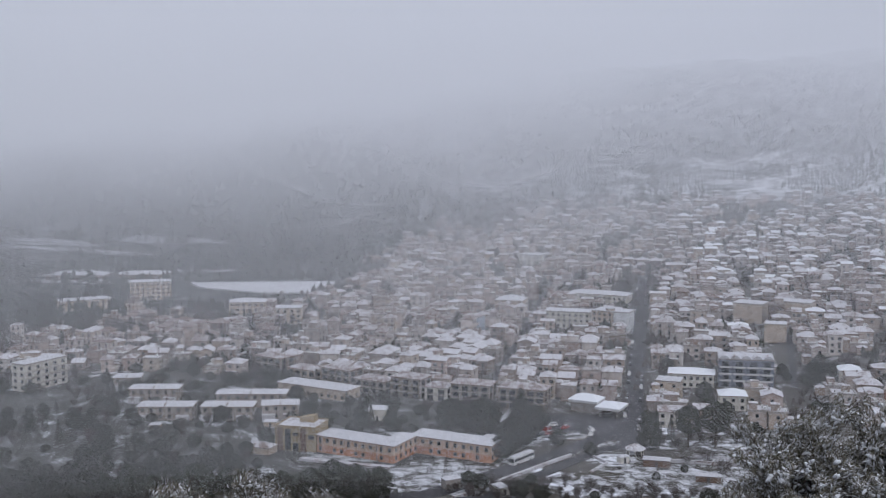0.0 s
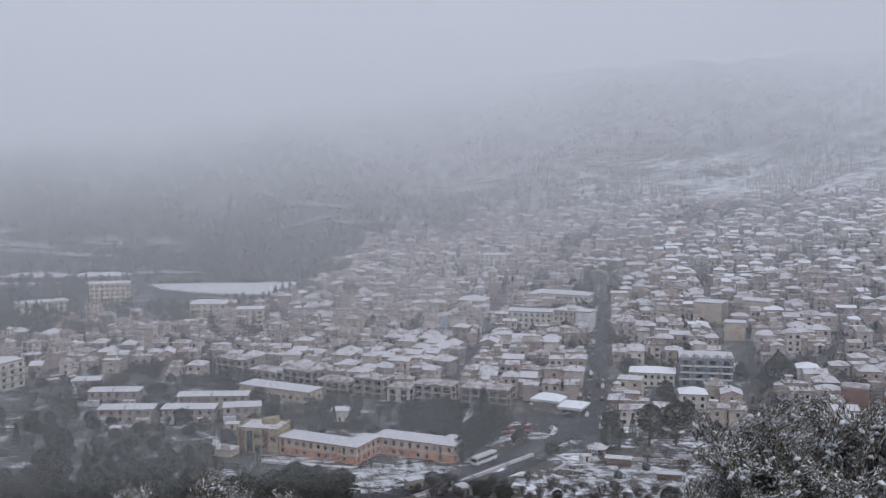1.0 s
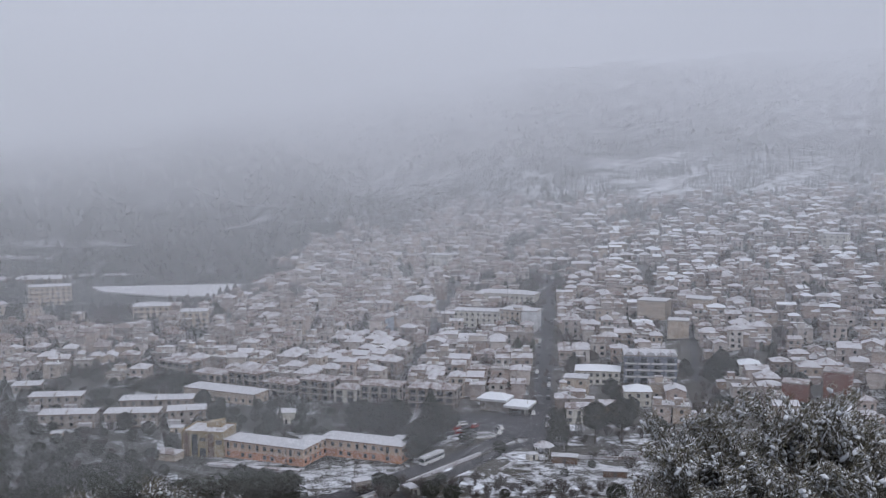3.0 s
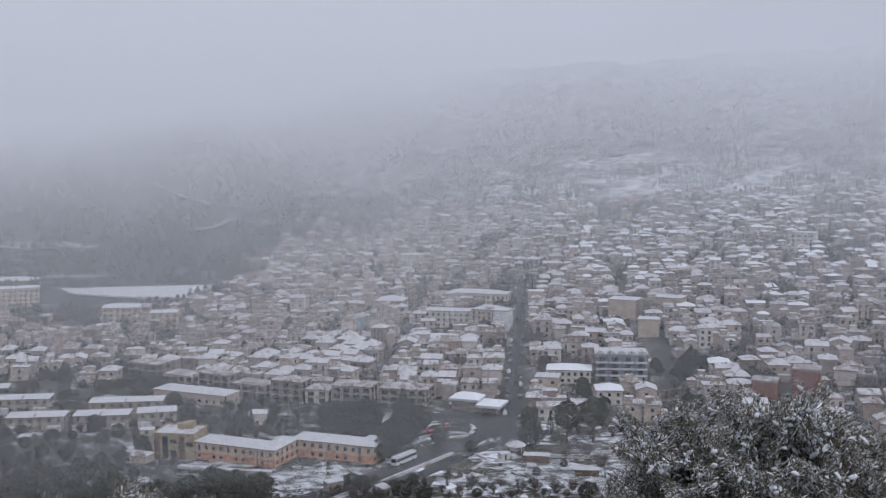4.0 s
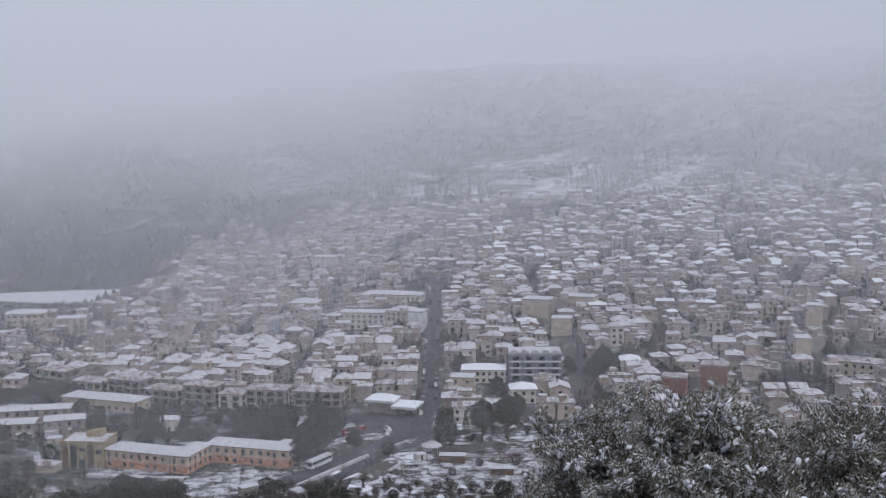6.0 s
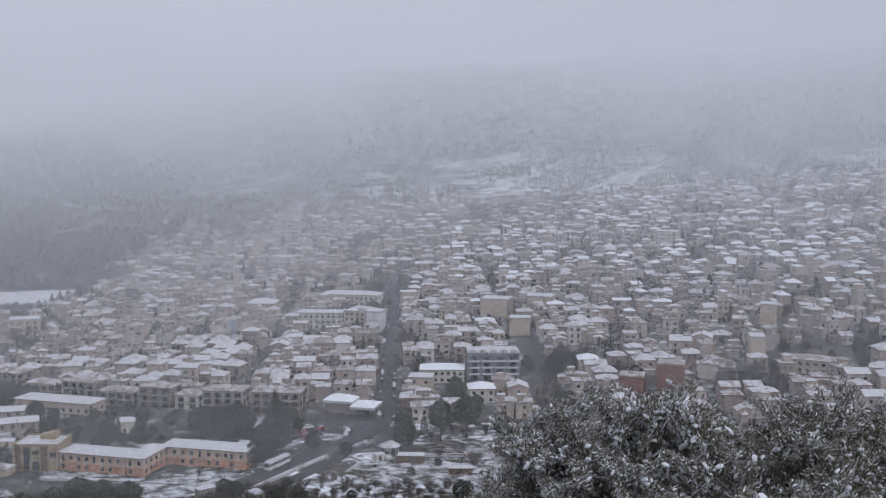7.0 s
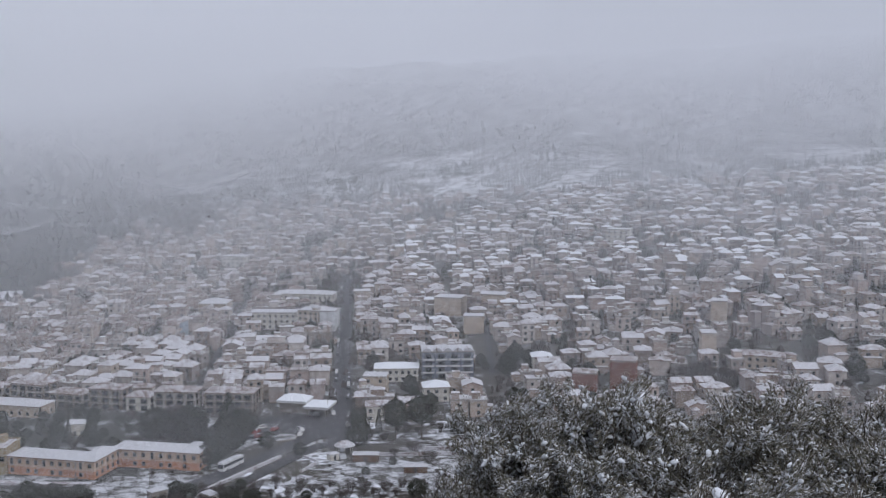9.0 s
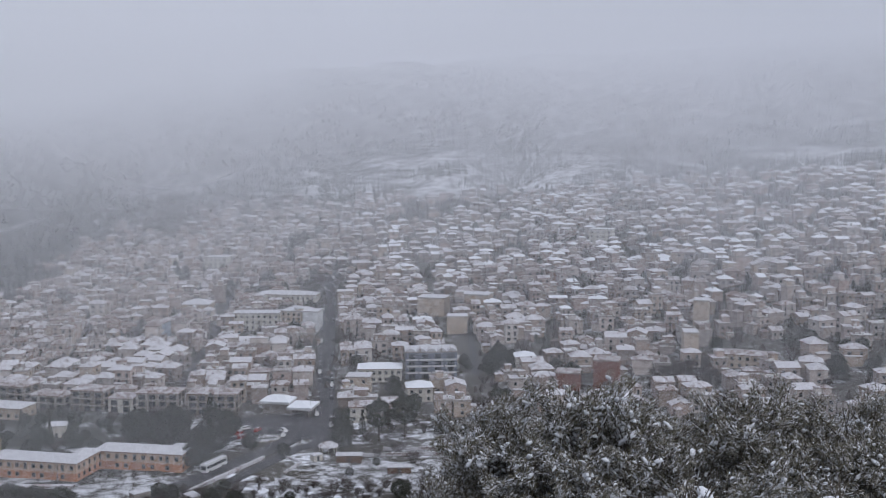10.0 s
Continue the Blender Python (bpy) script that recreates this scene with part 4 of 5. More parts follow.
def filling_station():
    m, w = along(-13, 443.5, 9.0, 436.0, 14)
    root = thing("filling_station", None, "low filling station under two thick snowy canopies", "filling station", m=m)
    for name, x0, x1, y0, y1, h in (("shop", -w / 2, 1.0, -3, 7, 4.6), ("canopy", 1.4, w / 2, -7, 5, 3.6)):
        s = Shape()
        if name == "shop":
            s.box(x0 + 0.5, y0 + 2, -2, x1, y1, h)
        else:
            for px in (x0 + 1.5, x1 - 1.5):
                for py in (y0 + 1.5, y1 - 1.5):
                    s.box(px - 0.2, py - 0.2, -1, px + 0.2, py + 0.2, h)
        part(name, s.mesh(name, [CONCRETE]), root)
        s = Shape()
        s.box(x0, y0, h, x1, y1, h + 0.7)
        part("fascia", s.mesh("fascia", [WHITE_PAINT]), root)
        s = Shape()
        s.hip(x1 - x0, y1 - y0, h + 0.7, 2.0 if name == "shop" else 1.1, 0.15, 0.35, 0.35, 0, (x0 + x1) / 2, (y0 + y1) / 2)
        part("snow_cover", s.mesh("snow_cover", [CLUMP]), root, "thick white snow")


filling_station()
for line, v0, v1, bend in ((-64, 70, 330, 1), (69, 88, 190, 9)):
    thing("side_street", ribbon([plan(line, v0), plan(line + bend, v1)], 4.4 if line < 0 else 3.2, 0.22).mesh("side_street", [ASPHALT]), "narrow wet side street between houses", "street", kind="structure")
TAKEN.append((plan(0, 0)[0], plan(0, 0)[1] + 10, 16))
TAKEN += [(171, 440, 15), (160, 446, 12), (232, 466, 9), (97, 498, 7)]

# ---- roads, walls and open ground before the town ----
thing("valley_road", ribbon([(-62, 322), (-46, 344), (-22, 376), (-8, 396), (2, 412), (11, 424)], 8, 0.22).mesh("valley_road", [ASPHALT]),
      "wet dark asphalt road curving into the town", "road", kind="structure")
thing("lower_road", ribbon([(-40, 322), (-27, 347), (-10, 376), (2, 396), (12, 404)], 5, 0.20).mesh("lower_road", [ASPHALT]),
      "narrow wet road beside a snowy wall", "road", kind="structure")


def disc(x, y, rx, ry, lift, wob=0.1, n=28):
    s = Shape()
    rng = random.Random(int(x * 7 + y))
    ring = []
    for k in range(n):
        a, q = 2 * math.pi * k / n, 1 + rng.uniform(-wob, wob)
        px, py = x + rx * q * math.cos(a), y + ry * q * math.sin(a)
        ring.append((px, py, ground_z(px, py) + lift))
    s.poly(ring)
    for a, b in zip(ring, ring[1:] + ring[:1]):
        s.poly(((a[0], a[1], a[2] - 0.8), (b[0], b[1], b[2] - 0.8), b, a))
    return s


thing("junction", disc(-1, 425, 19, 17, 0.18, 0.05).mesh("junction", [ASPHALT]), "broad wet asphalt junction before the town", "road", kind="structure")
thing("forecourt", disc(-12, 434, 12, 9, 0.14).mesh("forecourt", [ASPHALT]), "wet asphalt forecourt", "road", kind="structure")


thing("kerb", disc(-9.5, 412, 6.2, 4.6, 0.34, 0.02).mesh("kerb", [CONCRETE]), "pale raised kerb round a traffic island", "kerb", kind="structure")
thing("traffic_island", disc(-9.5, 412, 5.8, 4.2, 0.40, 0.04).mesh("traffic_island", [LAWN]), "snowy planted island in the junction", "traffic island", kind="structure")


def low_wall(pts, wide, high, label, cap=True, mat=None):
    a = ribbon(pts, wide, high)
    ob = thing("low_wall", a.mesh("low_wall", [mat or CONCRETE]), label, "wall")
    if cap:
        b = ribbon(pts, wide + 0.15, high + 0.14)
        part("snow_cap", b.mesh("snow_cap", [ROOF_SNOW]), ob, "broken ridge of snow")
    return ob


low_wall([(-44, 330), (-33, 349), (-17, 374), (-9, 386)], 0.8, 0.9, "low road wall with a ridge of snow")
low_wall([(20, 383), (34, 382), (62, 380)], 0.5, 1.3, "long dark garden wall capped with snow")
low_wall([(34, 390), (70, 387)], 0.4, 1.1, "dark garden wall capped with snow", True, DARK_PAINT)
low_wall([(-2, 366), (4, 378), (-1, 386)], 0.45, 0.7, "curved low garden wall with snow")
low_wall([(-104, 369), (-84, 364), (-70, 362)], 2.4, 0.7, "snowy bank before the school")
for x, y, rx, ry in ((-54, 361, 15, 11), (-60, 347, 10, 9), (-46, 366, 9, 6), (28, 366, 22, 13), (45, 352, 20, 12), (12, 352, 9, 8), (-60, 405, 22, 8), (-92, 372, 12, 4),
                     (-125, 400, 9, 12), (55, 392, 14, 6), (-2, 352, 6, 10)):
    thing("snowy_lawn", disc(x, y, rx, ry, 0.12, 0.3).mesh("snowy_lawn", [LAWN]), "rough grass under broken snow", "lawn", kind="structure")
thing("lane", ribbon([(-243, 489), (-225, 510), (-200, 530), (-180, 548)], 4, 0.2).mesh("lane", [ASPHALT]), "narrow lane through snowy scrub", "lane", kind="structure")
for off in (-5.5, 5):
    low_wall([(-243, 489 + off), (-225, 510 + off), (-200, 530 + off), (-180, 548 + off)], 3.0, 0.3, "snowy verge beside the lane")
pitch = Shape()
corners = [(-296, 781), (-240, 762), (-190, 760), (-192, 806), (-312, 802)]
rim = [(x, y, ground_z(x, y) + 1.0) for x, y in corners]
middle = (-245, 784, ground_z(-245, 784) + 1.2)
for p, q in zip(rim, rim[1:] + rim[:1]):
    pitch.poly([p, q, middle])
    pitch.poly([(p[0], p[1], -2), (q[0], q[1], -2), q, p])
thing("sports_field", pitch.mesh("sports_field", [SNOW]), "flat sports field white with snow", "field", kind="structure")
for x, y, rx, ry in ((-520, 960, 60, 9), (-400, 985, 50, 10), (-470, 940, 70, 5), (-118, 1205, 26, 14), (-165, 1260, 16, 40), (-95, 1180, 10, 20), (-330, 860, 40, 6),
                     (-420, 800, 60, 8), (-260, 1120, 40, 5), (-200, 1060, 22, 5), (-420, 1420, 20, 8)):
    thing("snowy_field", disc(x, y, rx, ry, 1.2, 0.35).mesh("snowy_field", [LAWN]), "open field under broken snow", "field", kind="structure")


for pts, wide, lift in (([(-306, 1591), (-285, 1530), (-265, 1475), (-235, 1400)], 22, 5.0), ([(-203, 1302), (-176, 1290), (-150, 1260), (-126, 1224), (-92, 1231), (-70, 1262), (-47, 1298)], 13, 1.6),
                        ([(-335, 1165), (-299, 1137), (-270, 1119)], 9, 1.2), ([(-271, 1030), (-248, 1049), (-232, 1083)], 9, 1.2), ([(-176, 1043), (-177, 1080), (-177, 1117)], 6, 1.2)):
    thing("snowy_track", ribbon(pts, wide, lift, 12.0).mesh("snowy_track", [LAWN]), "snow-covered track climbing the dark slope", "track", kind="structure")


def hut(x, y, turn, w, d, h, label, mat, peak=0.6):
    s = Shape()
    s.box(-w / 2, -d / 2, -0.6, w / 2, d / 2, h)
    ob = thing("hut", s.mesh("hut", [mat]), label, "hut", m=on_ground(x, y, turn))
    s = Shape()
    s.hip(w, d, h, peak, 0.25, 0.5)
    part("roof", s.mesh("roof", [SNOW]), ob, "snowy roof")
    s = Shape()
    s.box(-0.45, -d / 2 - 0.04, 0, 0.45, -d / 2 + 0.02, 1.9)
    part("door", s.mesh("door", [DARK_PAINT]), ob)


hut(-46.5, 343, 35, 5.5, 3.5, 3.4, "dark roadside hut under snow", CONCRETE, 0.3)
hut(21, 378, -8, 9, 4, 2.6, "long low shed under a snowy roof", BROWN)
hut(37, 362, -5, 8, 3, 2.2, "low brown shed in a snowy garden", BROWN)
hut(9.5, 381, 30, 3.5, 2.6, 2.2, "small pale hut beside a garden", PALE_WALL)
hut(-30, 340, 40, 3.5, 5, 2.5, "pale roadside hut under snow", PALE_WALL)
hut(-88, 428, 5, 7, 6, 4.5, "small white house under snow", PALE_WALL, 1.2)
hut(-128, 412, 5, 5, 4, 2.2, "small shed under snow", TAN_WALL)
hut(-172, 402, 8, 4, 4, 2.0, "small shed under snow", TAN_WALL)
kiosk = thing("pavilion", None, "round garden pavilion under a domed snowy roof", "pavilion", m=on_ground(14, 391))
s = Shape()
for k in range(8):
    a = 2 * math.pi * k / 8
    s.tube((3 * math.cos(a), 3 * math.sin(a), -0.3), (3 * math.cos(a), 3 * math.sin(a), 2.6), 0.12, 0.12)
part("posts", s.mesh("posts", [PALE_WALL]), kiosk)
s = Shape()
s.tube((0, 0, 2.5), (0, 0, 3.6), 3.9, 2.2, 16)
s.tube((0, 0, 3.6), (0, 0, 4.3), 2.2, 0.3, 16)
part("roof", s.mesh("roof", [ROOF_SNOW]), kiosk, "domed roof under snow")
fill_town()


# ---- trees ----
def leaf_tuft(s, c, size, rng, white=0):
    """Two bent blades that stand for a spray of leaves."""
    a = Vector((rng.gauss(0, 1), rng.gauss(0, 1), rng.gauss(0, 0.7))).normalized()
    b = a.cross(Vector((rng.gauss(0, 1), rng.gauss(0, 1), rng.gauss(0, 1)))).normalized()
    h = size * rng.uniform(0.6, 1.3)
    k = len(s.v)
    s.v += [tuple(c - a * h), tuple(c + b * h * 0.6), tuple(c + a * h + b * h * 0.1), tuple(c - b * h * 0.55)]
    s.f += [(k, k + 1, k + 2), (k, k + 2, k + 3)]
    s.m += [white, white]


def girth(style, f):
    """The crown's half width, as a share of its greatest, at the share f of its height."""
    if style == "cone":
        return (1 - f) ** 0.8 * min(1, 0.45 + f * 5)
    if style == "column":
        return math.sin(math.pi * (0.20 + 0.70 * f)) ** 0.5
    if style == "umbrella":
        return math.sqrt(max(0.0, 1 - (2 * f - 0.9) ** 2)) if f > 0 else 0
    return math.sqrt(max(0.02, 1 - (1.9 * f - 0.85) ** 2))


def make_tree(label, height, wide, style, seed, m, snow=0.06, count=900, name="tree", leaf=None):
    rng = random.Random(seed)
    ob = thing(name, None, label, "tree", "trees about the town", m=m)
    t, c = Shape(), Shape()
    foot = height * {"cone": 0.06, "column": 0.05, "umbrella": 0.36}.get(style, 0.14)
    t.tube((0, 0, -0.5), (0.15, 0.1, foot + 0.3 * (height - foot)), height * 0.026, height * 0.017, 7)
    t.tube((0.15, 0.1, foot + 0.3 * (height - foot)), (0, 0, height * 0.93), height * 0.017, 0.03, 6)
    for k in range(9):
        a, f = rng.uniform(0, 6.28), rng.uniform(0.1, 0.8)
        reach = wide / 2 * girth(style, f) * 0.85
        t.tube((0.1, 0.1, foot + f * 0.6 * (height - foot)), (reach * math.cos(a), reach * math.sin(a), foot + f * (height - foot)), height * 0.008, 0.03, 5)
    size = max(0.16, wide * (0.028 if count > 2500 else 0.038))
    off = seed * 13.7
    for _ in range(count):
        f, a = rng.random() ** (1.4 if style == "cone" else 0.9), rng.uniform(0, 2 * math.pi)
        lobe = noise.noise((2.2 * math.cos(a) + off, 2.2 * math.sin(a), f * height / wide * 4.5))
        r = wide / 2 * girth(style, f) * (0.84 + 0.42 * lobe) * rng.uniform(0.3, 1.0) ** 0.4
        p = Vector((r * math.cos(a), r * math.sin(a), foot + f * (height - foot) * (0.97 + 0.08 * lobe)))
        leaf_tuft(c, p, size, rng, 1 if rng.random() < snow * (0.4 + 1.2 * f) else 0)
    part("trunk", t.mesh("trunk", [BARK]), ob)
    part("crown", c.mesh("crown", [leaf or LEAF, CLUMP]), ob, "dark evergreen crown flecked with snow")
    return ob


DARK = "dark evergreen tree flecked with snow"
make_tree("tall dense dark evergreen beside the street", 14.8, 9.8, "column", 1, on_ground(19.4, 398), 0.0, 5000)
make_tree("spreading dark pine before the houses", 16.5, 11.5, "umbrella", 2, on_ground(33.6, 403), 0.0, 5000)
make_tree("spreading dark pine before the houses", 17.8, 12.5, "umbrella", 3, on_ground(43.5, 404), 0.0, 5000)
make_tree("tall dark conical conifer beside the road", 22, 16, "cone", 4, on_ground(-27.6, 397), 0.0, 4500)
make_tree("broad dark evergreen beside the school", 16, 19, "round", 5, on_ground(-43, 405), 0.0, 5000)
make_tree("broad dark evergreen beside the school", 13, 14, "round", 6, on_ground(-31, 389), 0.0, 4000)
make_tree("broad dark evergreen beside the school", 13, 15, "round", 7, on_ground(-56, 414), 0.0, 4000)
make_tree("broad dark evergreen beside the road", 12, 13, "round", 8, on_ground(-24, 412), 0.0, 3500)
make_tree("broad dark evergreen beside the street", 11, 10, "round", 9, on_ground(13.5, 640), 0.0, 3500)
for seed, (x, y, h, w) in enumerate(((100, 795, 9, 10), (112, 799, 10, 9), (122, 797, 9, 8), (318, 955, 12, 14), (330, 960, 13, 13), (342, 958, 12, 13), (398, 790, 13, 11), (408, 800, 14, 10),
                                     (369, 712, 15, 11), (374, 722, 13, 9))):
    make_tree("dark evergreen among the houses of the slope", h, w, "round" if seed % 2 else "column", 60 + seed, on_ground(x, y), 0.01, 700)
KINDS = [make_tree(DARK, 9.5, 9.5, "round", 21, on_ground(-33, 378), 0.0, 2400), make_tree(DARK, 8, 8, "round", 22, on_ground(-105, 408), 0.002, 1710),
         make_tree(DARK, 6.5, 8.5, "round", 23, on_ground(-92, 402), 0.003, 1710), make_tree(DARK, 11, 3.4, "column", 24, on_ground(-95, 448), 0.0, 1026),
         make_tree(DARK, 11, 6, "cone", 25, on_ground(-101, 428), 0.0, 1282), make_tree(DARK, 5, 6.5, "round", 26, on_ground(-2, 388), 0.012, 1282)]


def bare_bush(label, height, wide, seed, m):
    """A leafless thicket: many thin stems that fork twice, with a little snow caught in them."""
    rng = random.Random(seed)
    ob = thing("bush", None, label, "bush", "bare bushes", m=m)
    t, sn_ = Shape(), Shape()
    for _ in range(26):
        a, q = rng.uniform(0, 6.28), rng.random() ** 0.6 * wide / 2
        foot = Vector((0.3 * q * math.cos(a), 0.3 * q * math.sin(a), -0.2))
        top = Vector((q * math.cos(a), q * math.sin(a), height * rng.uniform(0.55, 0.85) * (1.1 - 0.5 * q / wide)))
        t.tube(foot, top, 0.07, 0.04, 3)
        for _ in range(5):
            b = top + Vector((rng.gauss(0, 0.16), rng.gauss(0, 0.16), rng.uniform(0.02, 0.25))) * height
            mid = foot.lerp(top, rng.uniform(0.4, 1.0))
            t.tube(mid, b, 0.045, 0.02, 3)
            for _ in range(3):
                c = mid.lerp(b, rng.uniform(0.3, 1.0))
                e = c + Vector((rng.gauss(0, 0.12), rng.gauss(0, 0.12), rng.uniform(-0.02, 0.16))) * height
                t.tube(c, e, 0.035, 0.015, 3)
        if rng.random() < 0.5:
            leaf_tuft(sn_, foot.lerp(top, rng.uniform(0.5, 1)), 0.22, rng)
    part("branchwork", t.mesh("branchwork", [TWIGS]), ob)
    part("snow_load", sn_.mesh("snow_load", [CLUMP]), ob, "flecks of wet snow")
    return ob


BARE = "leafless grey-brown bush with flecks of snow"
KINDS += [bare_bush(BARE, 5.0, 5.5, 51, on_ground(166, 436)), bare_bush(BARE, 3.6, 4.5, 52, on_ground(172, 446)), bare_bush(BARE, 6.5, 5.0, 53, on_ground(178, 438))]


def scatter_trees():
    rng = random.Random(5)
    spots = []

    def put(x, y, pick, grow=(0.75, 1.2), apart=3.5):
        if any((x - p) ** 2 + (y - q) ** 2 < (g - 4) ** 2 for p, q, g in TAKEN) or any((x - p) ** 2 + (y - q) ** 2 < apart ** 2 for p, q in spots):
            return
        spots.append((x, y))
        ob = copy_thing(KINDS[pick], on_ground(x, y, rng.uniform(0, 360)))
        k = rng.uniform(*grow)
        ob.scale = (k, k, k * rng.uniform(0.85, 1.15))

    for _ in range(400):        # the wood at the foot of the hill
        a, r = rng.uniform(-31, -10.8), rng.uniform(322, 374)
        if a > -18.8 and r > 347:
            continue
        put(r * math.sin(radians(a)), r * math.cos(radians(a)), rng.choice([0, 1, 1, 2, 2]), (0.85, 1.35), 6.4)
    for _ in range(520):        # between the terraces and the town
        a, r = rng.uniform(-31, -9), rng.uniform(374, 585)
        if a > -18 and r < 392:
            continue
        if noise.noise((a / 3, r / 25, 9)) > -0.4:
            put(r * math.sin(radians(a)), r * math.cos(radians(a)), rng.choice([0, 1, 2, 2, 2, 4, 6, 6, 7, 8]), (0.5, 0.9), 5)
    for _ in range(110):         # hedges and scrub before the wall
        a, r = rng.uniform(-8, 10), rng.uniform(331, 350)
        put(r * math.sin(radians(a)), r * math.cos(radians(a)), rng.choice([2, 6, 7, 7, 8]), (0.5, 0.95), 3.6)
    for x, y in ((-88, 415), (-80, 410), (-122, 420), (-60, 425), (58, 408), (66, 402), (28, 412), (-118, 440), (-104, 447), (-14, 398), (-16, 404), (62, 398), (74, 400),
                 (84, 498), (83, 505), (96, 492), (102, 488), (92, 484), (4, 600), (3, 612), (6, 606)):
        put(x, y, rng.choice([0, 1, 4, 5]), (0.6, 1.0), 2)
    for x, y in ((-45, 372), (-38, 369), (-76, 366), (-90, 374), (-62, 375), (54, 372), (8, 371), (-52, 370), (-83, 371), (30, 371), (44, 360), (20, 360), (52, 352), (36, 350)):
        put(x, y, rng.choice([5, 7, 7]), (0.3, 0.6), 2)
    for cx, cy, g, n, kinds in ((168, 440, 17, 34, (6, 7, 8)), (232, 466, 6, 5, (0, 0, 4)), (98, 498, 7, 6, (0, 1)), (-60, 425, 26, 16, (6, 7, 2)), (40, 398, 26, 18, (6, 7, 7)),
                                (-140, 505, 30, 22, (2, 6, 6, 8)), (-215, 545, 40, 30, (2, 2, 6, 8)), (90, 432, 25, 16, (6, 7))):
        for _ in range(n):
            a, q = rng.uniform(0, 6.28), g * math.sqrt(rng.random())
            x, y = cx + q * math.cos(a), cy + q * math.sin(a)
            if not any((x - p) ** 2 + (y - o) ** 2 < 9 for p, o in spots) and not -12 < x < 20:
                spots.append((x, y))
                copy_thing(KINDS[rng.choice(kinds)], on_ground(x, y, rng.uniform(0, 360)) @ Matrix.Diagonal([rng.uniform(0.7, 1.15)] * 3 + [1]))
    rng.shuffle(GAPS)
    near = sorted(GAPS, key=lambda q: math.hypot(*q))
    for x, y in near[:60]:
        put(x + rng.uniform(-3, 3), y + rng.uniform(-3, 3), rng.choice([0, 1, 2, 3, 6, 6, 8]), (0.55, 1.0))
    return near[60:]


LATER_GAPS = scatter_trees()


def far_trees():
    """Trees of the town's far side and woods of the hills, too many to count."""
    rng = random.Random(8)
    dark, bare = Shape(), Shape()

    def tuft(x, y, h, w, s=None):
        s = s or dark
        z, r = hill_z(x, y), math.hypot(x, y)
        for _ in range(16 if r < 800 else 9):
            a, f = rng.uniform(0, 6.28), rng.random()
            q = w * 0.5 * (1 - 0.8 * f) * rng.random()
            c = Vector((x + q * math.cos(a), y + q * math.sin(a), z + h * (0.15 + 0.7 * f)))
            k = w * (0.3 if r < 800 else 0.42) * (1 - 0.6 * f)
            s.solid([c + Vector((k, 0, -k * 0.6)), c + Vector((-k * 0.5, k * 0.86, -k * 0.6)), c + Vector((-k * 0.5, -k * 0.86, -k * 0.6)),
                     c + Vector((rng.uniform(-0.2, 0.2) * k, 0, k * rng.uniform(0.9, 1.6)))], [(0, 1, 3), (1, 2, 3), (2, 0, 3), (2, 1, 0)])

    for x, y in LATER_GAPS:
        for _ in range(rng.choice([1, 2, 3])):
            tuft(x + rng.uniform(-6, 6), y + rng.uniform(-6, 6), rng.uniform(3.5, 9), rng.uniform(3, 6.5), rng.choice([dark, bare]))
    for _ in range(6500):
        a = rng.uniform(-31, 32)
        r = town_back(a) - 15 + 1000 * rng.random() ** 1.5
        x, y = r * math.sin(radians(a)), r * math.cos(radians(a))
        if noise.noise((x / 75, y / 75, 1)) + (0.45 if a < -7 else 0.05 if r > town_back(a) + 230 else -0.25) < 0:
            continue
        if -345 < x < -172 and 700 < y < 815:
            continue
        tall = rng.random() < 0.25
        tuft(x, y, rng.uniform(6, 11) * (1.4 if tall else 1), rng.uniform(2.2, 3.2) if tall else rng.uniform(4, 7))
    for row in range(18):       # groves planted in rows on the snowy slope over the town
        for k in range(230):
            a = -3 + 36 * (k + rng.uniform(-0.3, 0.3)) / 230
            r = town_back(a) + 6 + row * 15 + rng.uniform(-4, 4)
            x, y = r * math.sin(radians(a)), r * math.cos(radians(a))
            if noise.noise((x / 60, y / 60, 4)) > -0.06:
                tuft(x, y, rng.uniform(4, 9), rng.uniform(1.6, 3.2))
    for _ in range(900):        # yards between the houses
        a = rng.uniform(-30, 31)
        r = rng.uniform(town_front(a) + 10, min(town_back(a), 860))
        tuft(r * math.sin(radians(a)), r * math.cos(radians(a)), rng.uniform(3, 6), rng.uniform(2, 4.5), bare)
    thing("bare_trees", bare.mesh("bare_trees", [TWIGS]), "grey-brown leafless trees in yards between houses", "trees", kind="stuff")
    thing("far_woods", dark.mesh("far_woods", [LEAF]), "dark scattered trees on foggy slopes and between far houses", "woods", kind="stuff")


far_trees()


